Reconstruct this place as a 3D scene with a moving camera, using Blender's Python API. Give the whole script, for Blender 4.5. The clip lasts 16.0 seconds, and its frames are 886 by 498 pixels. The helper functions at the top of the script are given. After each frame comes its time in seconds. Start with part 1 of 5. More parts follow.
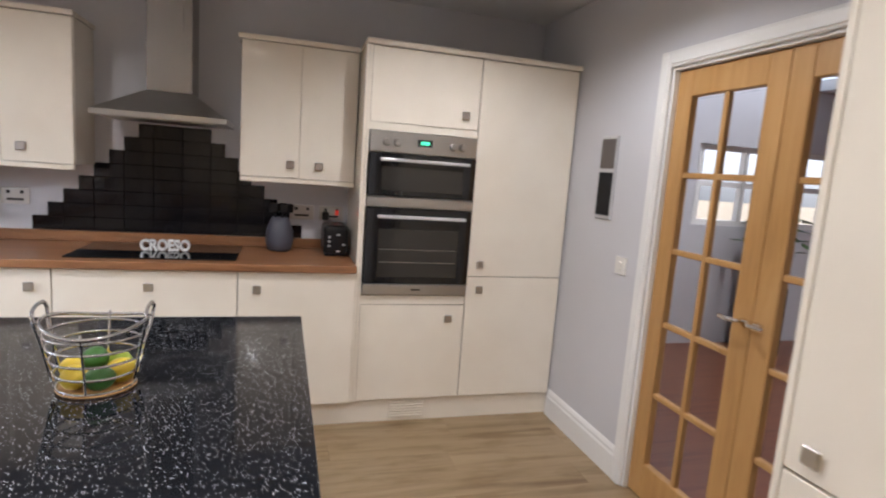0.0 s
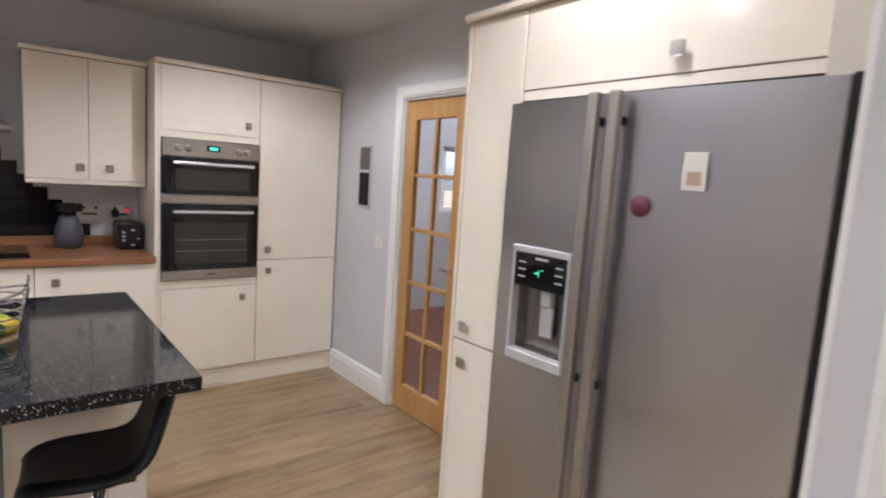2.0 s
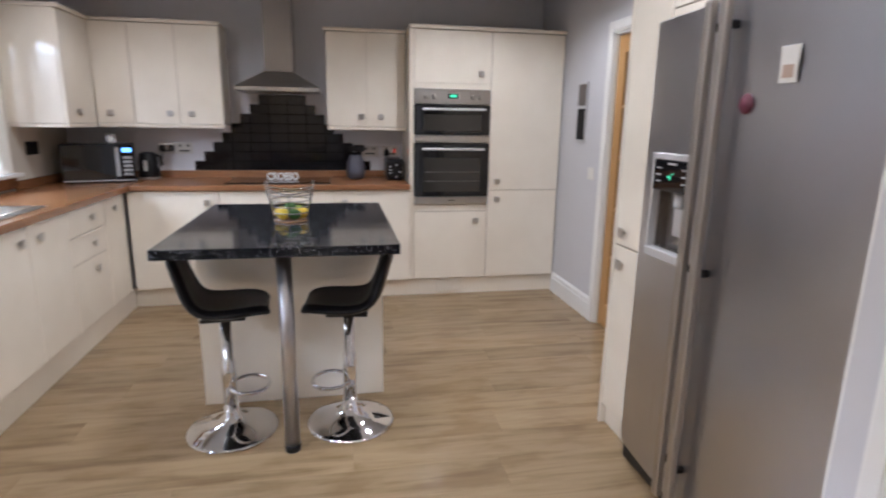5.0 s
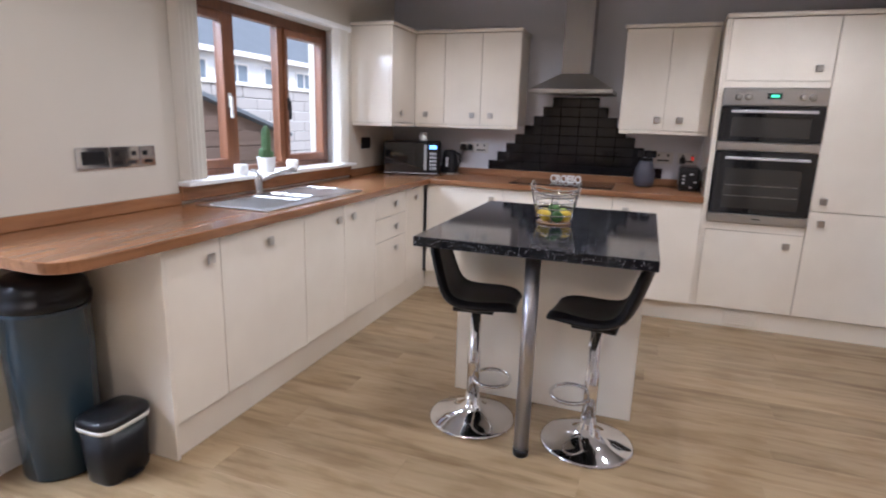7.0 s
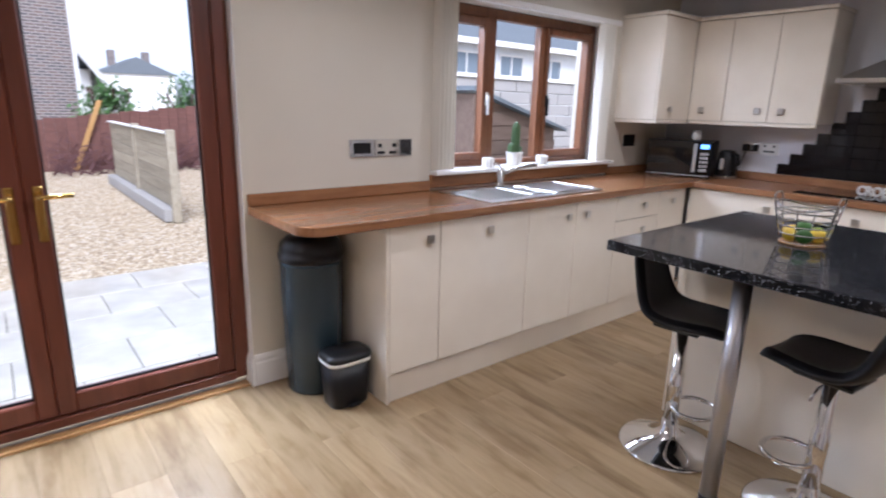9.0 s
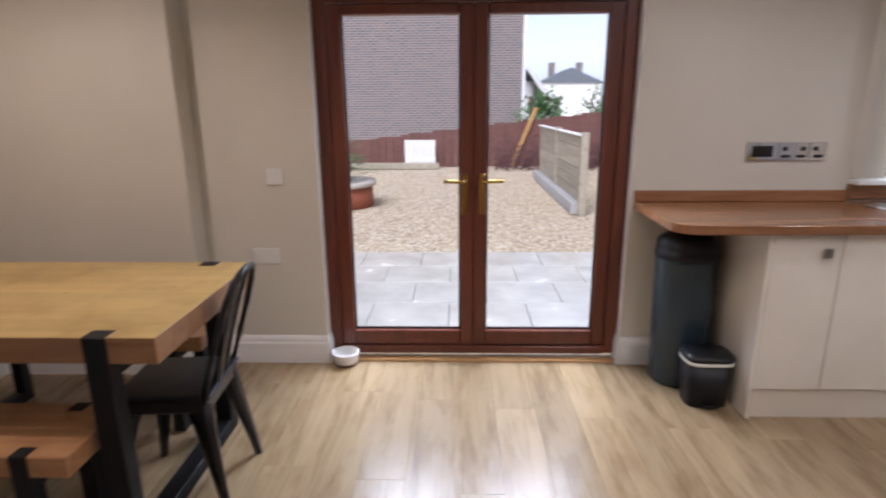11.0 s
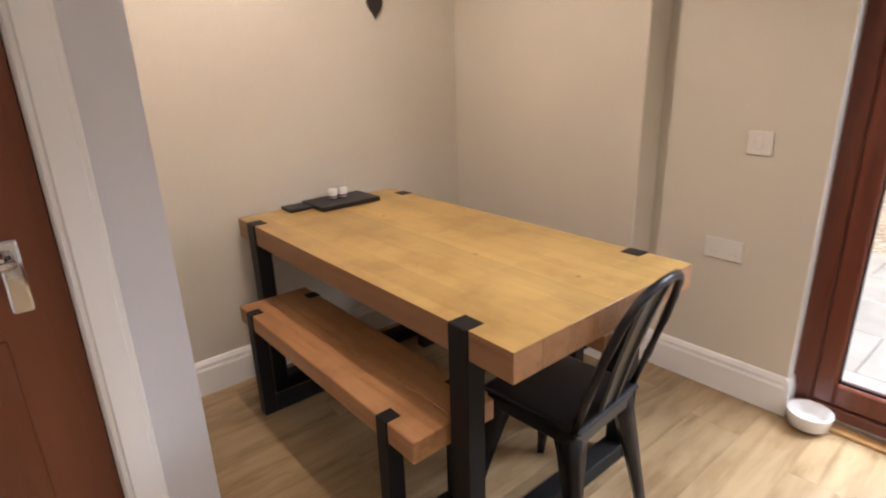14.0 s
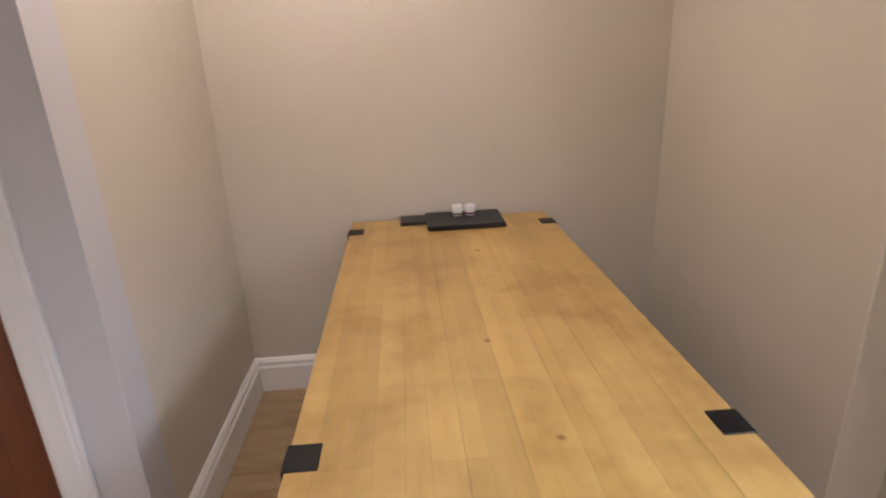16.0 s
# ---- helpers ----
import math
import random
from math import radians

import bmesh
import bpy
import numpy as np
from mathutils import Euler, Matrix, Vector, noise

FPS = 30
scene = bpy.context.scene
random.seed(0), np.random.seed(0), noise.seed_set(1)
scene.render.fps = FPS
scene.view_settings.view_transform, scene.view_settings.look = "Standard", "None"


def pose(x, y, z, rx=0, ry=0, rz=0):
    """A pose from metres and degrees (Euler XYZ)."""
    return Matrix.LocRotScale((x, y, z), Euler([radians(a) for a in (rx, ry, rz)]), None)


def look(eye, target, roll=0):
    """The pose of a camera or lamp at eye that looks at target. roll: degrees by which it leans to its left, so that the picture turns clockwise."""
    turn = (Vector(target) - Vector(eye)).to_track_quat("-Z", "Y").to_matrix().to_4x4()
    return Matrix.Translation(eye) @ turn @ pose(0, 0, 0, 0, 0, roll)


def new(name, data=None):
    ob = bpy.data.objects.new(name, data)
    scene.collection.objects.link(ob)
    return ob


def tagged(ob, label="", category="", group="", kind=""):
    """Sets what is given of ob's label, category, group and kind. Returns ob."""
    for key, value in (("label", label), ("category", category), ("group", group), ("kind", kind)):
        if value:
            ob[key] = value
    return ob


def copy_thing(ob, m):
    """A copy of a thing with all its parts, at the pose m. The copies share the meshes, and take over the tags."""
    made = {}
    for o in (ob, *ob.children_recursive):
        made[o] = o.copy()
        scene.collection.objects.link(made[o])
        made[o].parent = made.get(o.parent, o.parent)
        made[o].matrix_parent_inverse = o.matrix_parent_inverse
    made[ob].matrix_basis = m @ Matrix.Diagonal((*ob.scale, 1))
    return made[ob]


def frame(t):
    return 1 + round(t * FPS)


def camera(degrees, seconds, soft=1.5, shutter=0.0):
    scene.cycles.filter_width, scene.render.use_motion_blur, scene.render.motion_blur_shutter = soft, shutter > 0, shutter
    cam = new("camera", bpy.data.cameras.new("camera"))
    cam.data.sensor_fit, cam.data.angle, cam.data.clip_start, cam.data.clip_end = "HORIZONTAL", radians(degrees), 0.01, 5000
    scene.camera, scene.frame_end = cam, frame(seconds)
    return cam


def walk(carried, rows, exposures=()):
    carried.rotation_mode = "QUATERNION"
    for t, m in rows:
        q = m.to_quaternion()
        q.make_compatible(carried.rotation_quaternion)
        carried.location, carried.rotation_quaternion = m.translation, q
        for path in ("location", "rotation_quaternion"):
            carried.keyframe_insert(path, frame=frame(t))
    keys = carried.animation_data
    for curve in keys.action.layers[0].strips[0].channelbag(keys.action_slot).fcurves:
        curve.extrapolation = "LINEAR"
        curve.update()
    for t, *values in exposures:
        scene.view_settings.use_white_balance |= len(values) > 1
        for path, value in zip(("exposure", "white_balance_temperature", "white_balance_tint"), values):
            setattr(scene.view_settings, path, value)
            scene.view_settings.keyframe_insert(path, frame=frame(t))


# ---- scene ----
cam = camera(77.4, 16.0, soft=2.0, shutter=0.4)
PATH = [
    (0, (0.539, 0.41, 1.438), (1.102, 2.309, 1.158), 4.2),
    (0.5, (0.505, 0.219, 1.434), (1.256, 2.053, 1.167), 3.5),
    (1, (0.407, 0.026, 1.428), (1.338, 1.776, 1.168), 3.4),
    (1.5, (0.277, -0.139, 1.44), (1.364, 1.521, 1.186), 3.7),
    (2, (0.203, -0.344, 1.473), (1.45, 1.199, 1.227), 3.8),
    (2.5, (0.256, -0.502, 1.432), (1.547, 1.006, 1.188), 3.4),
    (3, (0.299, -0.653, 1.399), (1.576, 0.862, 1.129), 3.1),
    (3.5, (0.248, -0.784, 1.361), (1.479, 0.76, 1.045), 3.0),
    (4, (0.253, -0.885, 1.365), (1.322, 0.758, 0.964), 2.3),
    (4.5, (0.327, -0.943, 1.364), (1.074, 0.86, 0.925), 0.7),
    (5, (0.381, -0.942, 1.377), (0.748, 0.972, 0.931), 0.9),
    (7.5, (0.616, -0.801, 1.353), (-0.241, 0.951, 0.908), 1.6),
    (8, (0.716, -0.729, 1.368), (-0.358, 0.896, 0.918), 1.6),
    (8.2, (0.743, -0.65, 1.371), (-0.426, 0.906, 0.908), 1.7),
    (10.5, (1.146, -0.619, 1.401), (-0.76, -0.274, 0.902), 0.0),
    (11, (1.187, -0.635, 1.395), (-0.748, -0.689, 0.893), -0.4),
    (11.5, (1.278, -0.582, 1.436), (-0.603, -1.013, 0.909), -0.4),
    (12, (1.299, -0.597, 1.432), (-0.499, -1.284, 0.89), -0.7),
    (12.5, (1.143, -0.608, 1.415), (-0.552, -1.508, 0.851), -1.1),
    (13, (0.935, -0.617, 1.393), (-0.606, -1.753, 0.812), -1.4),
    (13.5, (0.76, -0.721, 1.366), (-0.646, -2.007, 0.761), -1.4),
    (14, (0.545, -0.776, 1.36), (-0.668, -2.232, 0.72), -1.8),
    (14.5, (0.277, -0.761, 1.361), (-0.634, -2.416, 0.704), -2.6),
    (15, (0.017, -0.826, 1.342), (-0.659, -2.585, 0.671), -2.6),
    (15.5, (-0.221, -0.894, 1.367), (-0.72, -2.707, 0.688), -2.2),
    (16, (-0.463, -0.901, 1.385), (-0.58, -2.784, 0.723), -2.5),
]
SKY, DAY, LAMP = 0.15, 100.0, 17.5
EXPOSURES = [(0, 1.42, 5850, 12), (4.5, 1.36, 5550, 12), (7.5, 1.38, 5500, 16), (8.2, 1.38, 5500, 16), (10.5, 0.9, 5600, 17), (12, 1.08, 6000, 18), (14, 1.36, 6300, 17), (16, 1.06, 6050, 19)]
walk(cam, [(t, look(eye, target, roll)) for t, eye, target, roll in PATH], EXPOSURES)

# ---------- world, sun, lamps ----------
world = bpy.data.worlds.new("overcast_sky")
scene.world = world
world.use_nodes = True
wn = world.node_tree.nodes
sky = wn.new("ShaderNodeTexSky")
sky.sky_type = "NISHITA"
sky.sun_disc = False
sky.sun_elevation, sky.sun_rotation = radians(52), radians(112)
sky.air_density, sky.dust_density, sky.ozone_density = 0.4, 2.2, 0.3
wn["Background"].inputs["Strength"].default_value = SKY
haze = wn.new("ShaderNodeHueSaturation")
haze.inputs["Saturation"].default_value, haze.inputs["Value"].default_value = 0.3, 1.0
world.node_tree.links.new(sky.outputs[0], haze.inputs["Color"])
world.node_tree.links.new(haze.outputs[0], wn["Background"].inputs["Color"])
sun = new("sun", bpy.data.lights.new("sun", "SUN"))
sun.data.energy, sun.data.angle, sun.data.color = 1.5, radians(25), (1.0, 0.97, 0.93)
sun.matrix_world = look((5, -2, 7), (0, 0, 0))


def window_light(name, y, z, w, h, power):
    d = bpy.data.lights.new(name, "AREA")
    d.shape, d.size, d.size_y, d.energy, d.color = "RECTANGLE", w, h, power, (0.86, 0.93, 1.0)
    ob = new(name, d)
    ob.matrix_world = look((-2.9, y, z + 0.35), (0.2, y, 0.2))
    return ob


window_light("door_daylight", -0.55, 2.45, 2.2, 1.5, DAY)
window_light("window_daylight", 2.18, 2.45, 2.0, 1.2, DAY * 0.4)

# ---------- materials ----------


def mat(name, col, rough=0.5, metal=0.0, coat=0.0, spec=0.5):
    m = bpy.data.materials.new(name)
    m.use_nodes = True
    b = m.node_tree.nodes["Principled BSDF"]
    b.inputs["Base Color"].default_value = (*col, 1)
    b.inputs["Roughness"].default_value = rough
    b.inputs["Metallic"].default_value = metal
    b.inputs["Coat Weight"].default_value = coat
    b.inputs["Coat Roughness"].default_value = 0.05
    b.inputs["Specular IOR Level"].default_value = spec
    return m


def nd(m, kind, **kw):
    n = m.node_tree.nodes.new(kind)
    for k, v in kw.items():
        n.inputs[k.replace("_", " ")].default_value = v
    return n


def ln(m, a, b):
    m.node_tree.links.new(a, b)


def coords(m, scale=(1, 1, 1), rand=0.0):
    tc = nd(m, "ShaderNodeTexCoord")
    mp = nd(m, "ShaderNodeMapping")
    mp.inputs["Scale"].default_value = scale
    ln(m, tc.outputs["Object"], mp.inputs["Vector"])
    if rand:
        oi = nd(m, "ShaderNodeObjectInfo")
        mul = m.node_tree.nodes.new("ShaderNodeMath")
        mul.operation = "MULTIPLY"
        mul.inputs[1].default_value = rand
        ln(m, oi.outputs["Random"], mul.inputs[0])
        ln(m, mul.outputs[0], mp.inputs["Location"])
    return mp.outputs["Vector"]


def ramp(m, fac, stops):
    r = nd(m, "ShaderNodeValToRGB")
    e = r.color_ramp.elements
    while len(e) < len(stops):
        e.new(0.5)
    for el, (p, c) in zip(e, stops):
        el.position, el.color = p, (*c, 1)
    ln(m, fac, r.inputs[0])
    return r.outputs[0]


def bump(m, height, strength=0.1, dist=0.01):
    b = nd(m, "ShaderNodeBump", Strength=strength, Distance=dist)
    ln(m, height, b.inputs["Height"])
    ln(m, b.outputs[0], m.node_tree.nodes["Principled BSDF"].inputs["Normal"])


def base(m):
    return m.node_tree.nodes["Principled BSDF"].inputs["Base Color"]


def rough_in(m):
    return m.node_tree.nodes["Principled BSDF"].inputs["Roughness"]


def span(m, val, lo, hi):
    r = nd(m, "ShaderNodeMapRange")
    r.inputs["To Min"].default_value, r.inputs["To Max"].default_value = lo, hi
    ln(m, val, r.inputs["Value"])
    return r.outputs[0]


def paint(name, col, rough=0.6, grain=90, amount=0.06):
    m = mat(name, col, rough)
    v = coords(m)
    big = nd(m, "ShaderNodeTexNoise", Scale=1.3, Detail=3.0)
    fine = nd(m, "ShaderNodeTexNoise", Scale=grain, Detail=4.0)
    ln(m, v, big.inputs["Vector"])
    ln(m, v, fine.inputs["Vector"])
    ln(m, ramp(m, big.outputs[0], [(0.3, tuple(c * 0.95 for c in col)), (0.7, tuple(min(1, c * 1.03) for c in col))]), base(m))
    bump(m, fine.outputs[0], amount, 0.004)
    return m


def wood(name, dark, mid, light, rough=0.4, along="x", scale=1.0, rand=40.0, coat=0.0, staves=None, knots=False, blotch=False):
    m = mat(name, mid, rough, coat=coat)
    s = {"x": (1.2, 16, 16), "y": (16, 1.2, 16), "z": (16, 16, 1.2)}[along]
    v = coords(m, tuple(q * scale for q in s), rand)
    n1 = nd(m, "ShaderNodeTexNoise", Scale=1.6, Detail=6.0, Roughness=0.65, Distortion=0.8)
    n2 = nd(m, "ShaderNodeTexNoise", Scale=9.0, Detail=3.0)
    ln(m, v, n1.inputs["Vector"])
    ln(m, v, n2.inputs["Vector"])
    col = ramp(m, n1.outputs[0], [(0.22, dark), (0.47, mid), (0.80, light)])
    oi = nd(m, "ShaderNodeObjectInfo")
    tone = span(m, oi.outputs["Random"], 0.88, 1.08)
    if staves:
        bt = nd(m, "ShaderNodeTexBrick", Scale=1.0)
        bt.offset = 0.37
        bt.inputs["Mortar Size"].default_value = 0.0007
        bt.inputs["Brick Width"].default_value, bt.inputs["Row Height"].default_value = staves
        bt.inputs["Color1"].default_value, bt.inputs["Color2"].default_value = (0.89, 0.875, 0.85, 1), (1.07, 1.07, 1.07, 1)
        bt.inputs["Mortar"].default_value = (0.84, 0.80, 0.76, 1)
        tc = nd(m, "ShaderNodeTexCoord")
        mp = nd(m, "ShaderNodeMapping")
        if along == "y":
            mp.inputs["Rotation"].default_value = (0, 0, radians(90))
        ln(m, tc.outputs["Object"], mp.inputs["Vector"])
        ln(m, mp.outputs[0], bt.inputs["Vector"])
        mx = nd(m, "ShaderNodeMix")
        mx.data_type, mx.blend_type = "RGBA", "MULTIPLY"
        mx.inputs[0].default_value = 1.0
        ln(m, col, mx.inputs[6])
        ln(m, bt.outputs["Color"], mx.inputs[7])
        col = mx.outputs[2]
    if blotch:
        tcb = nd(m, "ShaderNodeTexCoord")
        mpb = nd(m, "ShaderNodeMapping")
        mpb.inputs["Scale"].default_value = (2.2, 7.0, 2.0)
        oib = nd(m, "ShaderNodeObjectInfo")
        far = span(m, oib.outputs["Random"], 0.0, 50.0)
        ln(m, tcb.outputs["Object"], mpb.inputs["Vector"])
        ln(m, far, mpb.inputs["Location"])
        nb = nd(m, "ShaderNodeTexNoise", Scale=1.6, Detail=3.0, Roughness=0.55)
        ln(m, mpb.outputs[0], nb.inputs["Vector"])
        patch = ramp(m, nb.outputs[0], [(0.34, (0.82, 0.78, 0.74)), (0.5, (1, 1, 1)), (0.7, (1.07, 1.07, 1.07))])
        mxb = nd(m, "ShaderNodeMix")
        mxb.data_type, mxb.blend_type = "RGBA", "MULTIPLY"
        mxb.inputs[0].default_value = 1.0
        ln(m, col, mxb.inputs[6])
        ln(m, patch, mxb.inputs[7])
        col = mxb.outputs[2]
    if knots:
        tc2 = nd(m, "ShaderNodeTexCoord")
        vo = nd(m, "ShaderNodeTexVoronoi", Scale=6.5, Randomness=1.0)
        ln(m, tc2.outputs["Object"], vo.inputs["Vector"])
        k = ramp(m, vo.outputs["Distance"], [(0.0, (0.2, 0.12, 0.08)), (0.035, (0.5, 0.4, 0.33)), (0.075, (1, 1, 1))])
        bl_ = nd(m, "ShaderNodeTexNoise", Scale=5.5, Detail=4.0, Roughness=0.6)
        ln(m, tc2.outputs["Object"], bl_.inputs["Vector"])
        blot = ramp(m, bl_.outputs[0], [(0.32, (0.80, 0.75, 0.68)), (0.5, (1, 1, 1)), (0.72, (1.14, 1.14, 1.11))])
        mb = nd(m, "ShaderNodeMix")
        mb.data_type, mb.blend_type = "RGBA", "MULTIPLY"
        mb.inputs[0].default_value = 1.0
        ln(m, col, mb.inputs[6])
        ln(m, blot, mb.inputs[7])
        col = mb.outputs[2]
        mk = nd(m, "ShaderNodeMix")
        mk.data_type, mk.blend_type = "RGBA", "MULTIPLY"
        mk.inputs[0].default_value = 1.0
        ln(m, col, mk.inputs[6])
        ln(m, k, mk.inputs[7])
        col = mk.outputs[2]
    hsv = nd(m, "ShaderNodeHueSaturation")
    ln(m, tone, hsv.inputs["Value"])
    ln(m, col, hsv.inputs["Color"])
    ln(m, hsv.outputs[0], base(m))
    ln(m, span(m, n1.outputs[0], rough * 0.8, rough * 1.25), rough_in(m))
    bump(m, n2.outputs[0], 0.04, 0.002)
    return m


def glass(name, rough=0.0):
    m = mat(name, (1, 1, 1), rough)
    m.node_tree.nodes["Principled BSDF"].inputs["Transmission Weight"].default_value = 1.0
    m.node_tree.nodes["Principled BSDF"].inputs["IOR"].default_value = 1.03
    return m


def glow(name, col, strength):
    m = mat(name, col, 0.4)
    b = m.node_tree.nodes["Principled BSDF"]
    b.inputs["Emission Color"].default_value = (*col, 1)
    b.inputs["Emission Strength"].default_value = strength
    return m


def steel(name, col, rough, along, brush=0.03):
    m = mat(name, col, rough, 1.0)
    v = coords(m, {"z": (220, 220, 1.5), "x": (1.5, 220, 220), "y": (220, 1.5, 220)}[along])
    n = nd(m, "ShaderNodeTexNoise", Scale=1.0, Detail=3.0)
    ln(m, v, n.inputs["Vector"])
    ln(m, span(m, n.outputs[0], rough * 0.85, rough * 1.15), rough_in(m))
    v2 = coords(m)
    n2 = nd(m, "ShaderNodeTexNoise", Scale=2.5, Detail=4.0)
    ln(m, v2, n2.inputs["Vector"])
    ln(m, ramp(m, n2.outputs[0], [(0.3, tuple(c * 0.93 for c in col)), (0.7, col)]), base(m))
    bump(m, n.outputs[0], brush, 0.001)
    return m


GREY = paint("grey_wall_paint", (0.60, 0.595, 0.62))
# the grey wall paint again, with warm lamplight put into its colour
WARMLITWALL = paint("warm_lit_wall_paint", (0.62, 0.575, 0.488))
CEIL = paint("ceiling_paint", (0.66, 0.66, 0.66), 0.8)
WHITE = paint("white_gloss_paint", (0.80, 0.79, 0.77), 0.3, 30, 0.02)
CREAM = mat("cream_gloss_lacquer", (0.80, 0.735, 0.635), 0.16, coat=0.6)
_v = coords(CREAM)
_n = nd(CREAM, "ShaderNodeTexNoise", Scale=5.0, Detail=2.0)
ln(CREAM, _v, _n.inputs["Vector"])
ln(CREAM, ramp(CREAM, _n.outputs[0], [(0.3, (0.81, 0.74, 0.63)), (0.7, (0.85, 0.785, 0.675))]), base(CREAM))
bump(CREAM, _n.outputs[0], 0.025, 0.02)
OAKFLOOR = wood("light_oak_laminate", (0.18, 0.118, 0.06), (0.32, 0.225, 0.122), (0.39, 0.283, 0.163), 0.22, "x", 0.6, blotch=True)
HALLFLOOR = wood("red_brown_laminate", (0.13, 0.045, 0.022), (0.22, 0.08, 0.04), (0.28, 0.12, 0.06), 0.35, "x", 0.8)
WORKTOP = wood("walnut_block_worktop", (0.15, 0.062, 0.026), (0.27, 0.125, 0.055), (0.37, 0.185, 0.085), 0.3, "x", 1.0, staves=(0.42, 0.045))
WORKTOP_Y = wood("walnut_block_worktop_side", (0.15, 0.062, 0.026), (0.27, 0.125, 0.055), (0.37, 0.185, 0.085), 0.22, "y", 1.0, staves=(0.42, 0.045))
TABLEWOOD = wood("waxed_pine_tabletop", (0.33, 0.20, 0.06), (0.46, 0.30, 0.10), (0.54, 0.37, 0.14), 0.31, "y", 0.3, staves=(0.62, 0.095), knots=True)
EDGEWOOD = wood("darker_pine_edge", (0.17, 0.075, 0.032), (0.29, 0.14, 0.058), (0.37, 0.20, 0.09), 0.45, "y", 0.6)
BENCHWOOD = wood("waxed_pine_bench", (0.25, 0.11, 0.045), (0.40, 0.20, 0.085), (0.50, 0.28, 0.13), 0.42, "y", 0.7, knots=True)
OAKDOOR = wood("oak_door_veneer", (0.33, 0.17, 0.055), (0.44, 0.245, 0.085), (0.52, 0.31, 0.125), 0.4, "z", 0.8, rand=0.0)
MAHOG = wood("mahogany_foil_upvc", (0.085, 0.02, 0.011), (0.135, 0.036, 0.019), (0.18, 0.052, 0.028), 0.33, "z", 1.0)
REDDOOR = wood("red_brown_door_veneer", (0.115, 0.033, 0.014), (0.16, 0.05, 0.022), (0.20, 0.067, 0.031), 0.32, "z", 0.5)
BROWNWIN = wood("golden_oak_foil_upvc", (0.10, 0.038, 0.018), (0.17, 0.065, 0.028), (0.23, 0.095, 0.042), 0.35, "z", 1.0)
GRANITE = mat("black_sparkle_stone", (0.012, 0.013, 0.015), 0.07, spec=0.42)
_v = coords(GRANITE)
_vo = nd(GRANITE, "ShaderNodeTexVoronoi", Scale=300.0)
ln(GRANITE, _v, _vo.inputs["Vector"])
_sp = nd(GRANITE, "ShaderNodeSeparateColor")
ln(GRANITE, _vo.outputs["Color"], _sp.inputs[0])
_hit = nd(GRANITE, "ShaderNodeMath")
_hit.operation = "GREATER_THAN"
_hit.inputs[1].default_value = 0.83
ln(GRANITE, _sp.outputs[0], _hit.inputs[0])
_near = nd(GRANITE, "ShaderNodeMath")
_near.operation = "LESS_THAN"
_near.inputs[1].default_value = 0.36
ln(GRANITE, _vo.outputs["Distance"], _near.inputs[0])
_both = nd(GRANITE, "ShaderNodeMath")
_both.operation = "MULTIPLY"
ln(GRANITE, _hit.outputs[0], _both.inputs[0])
ln(GRANITE, _near.outputs[0], _both.inputs[1])
_gm = nd(GRANITE, "ShaderNodeMix")
_gm.data_type = "RGBA"
_gm.inputs[6].default_value = (0.010, 0.011, 0.014, 1)
ln(GRANITE, _both.outputs[0], _gm.inputs[0])
ln(GRANITE, ramp(GRANITE, _sp.outputs[1], [(0.0, (0.22, 0.2, 0.19)), (0.6, (0.5, 0.5, 0.52)), (1.0, (0.85, 0.86, 0.9))]), _gm.inputs[7])
ln(GRANITE, _gm.outputs[2], base(GRANITE))
STEEL = steel("brushed_steel", (0.54, 0.54, 0.575), 0.3, "z", 0.005)
STEELH = steel("brushed_steel_across", (0.56, 0.55, 0.53), 0.3, "x")
HANDLE = steel("satin_handle_steel", (0.50, 0.47, 0.44), 0.42, "z")
CHIMNEY = steel("satin_steel_chimney", (0.40, 0.38, 0.37), 0.26, "z")
CHROME = mat("chrome", (0.78, 0.78, 0.79), 0.06, 1.0)
NICKEL = mat("satin_nickel", (0.55, 0.53, 0.50), 0.28, 1.0)
BRASS = mat("brass", (0.66, 0.43, 0.13), 0.2, 1.0)
ALU = mat("silver_plastic", (0.58, 0.58, 0.59), 0.35, 0.3)
BLACKGLASS = mat("black_glass", (0.008, 0.008, 0.009), 0.04, spec=0.6)
OVENGLASS = mat("smoked_oven_glass", (0.035, 0.032, 0.028), 0.06)
BLACKPL = mat("black_plastic", (0.008, 0.008, 0.009), 0.32, spec=0.35)
BLACKIRON = paint("black_powder_coat", (0.007, 0.007, 0.008), 0.5, 60, 0.05)
BLACKIRON.node_tree.nodes["Principled BSDF"].inputs["Specular IOR Level"].default_value = 0.25
LEATHER = mat("black_leatherette", (0.005, 0.005, 0.007), 0.42, spec=0.3)
_v = coords(LEATHER)
_n = nd(LEATHER, "ShaderNodeTexVoronoi", Scale=260.0)
ln(LEATHER, _v, _n.inputs["Vector"])
bump(LEATHER, _n.outputs["Distance"], 0.12, 0.002)
GUNMETAL = paint("dark_gunmetal_lacquer", (0.03, 0.03, 0.034), 0.28, 25, 0.04)
GUNMETAL.node_tree.nodes["Principled BSDF"].inputs["Metallic"].default_value = 0.7
TILE = mat("black_gloss_tile", (0.006, 0.006, 0.008), 0.08, spec=0.35)
_v = coords(TILE, (1, 1, 1), 30)
_n = nd(TILE, "ShaderNodeTexNoise", Scale=22.0, Detail=3.0)
ln(TILE, _v, _n.inputs["Vector"])
bump(TILE, _n.outputs[0], 0.1, 0.004)
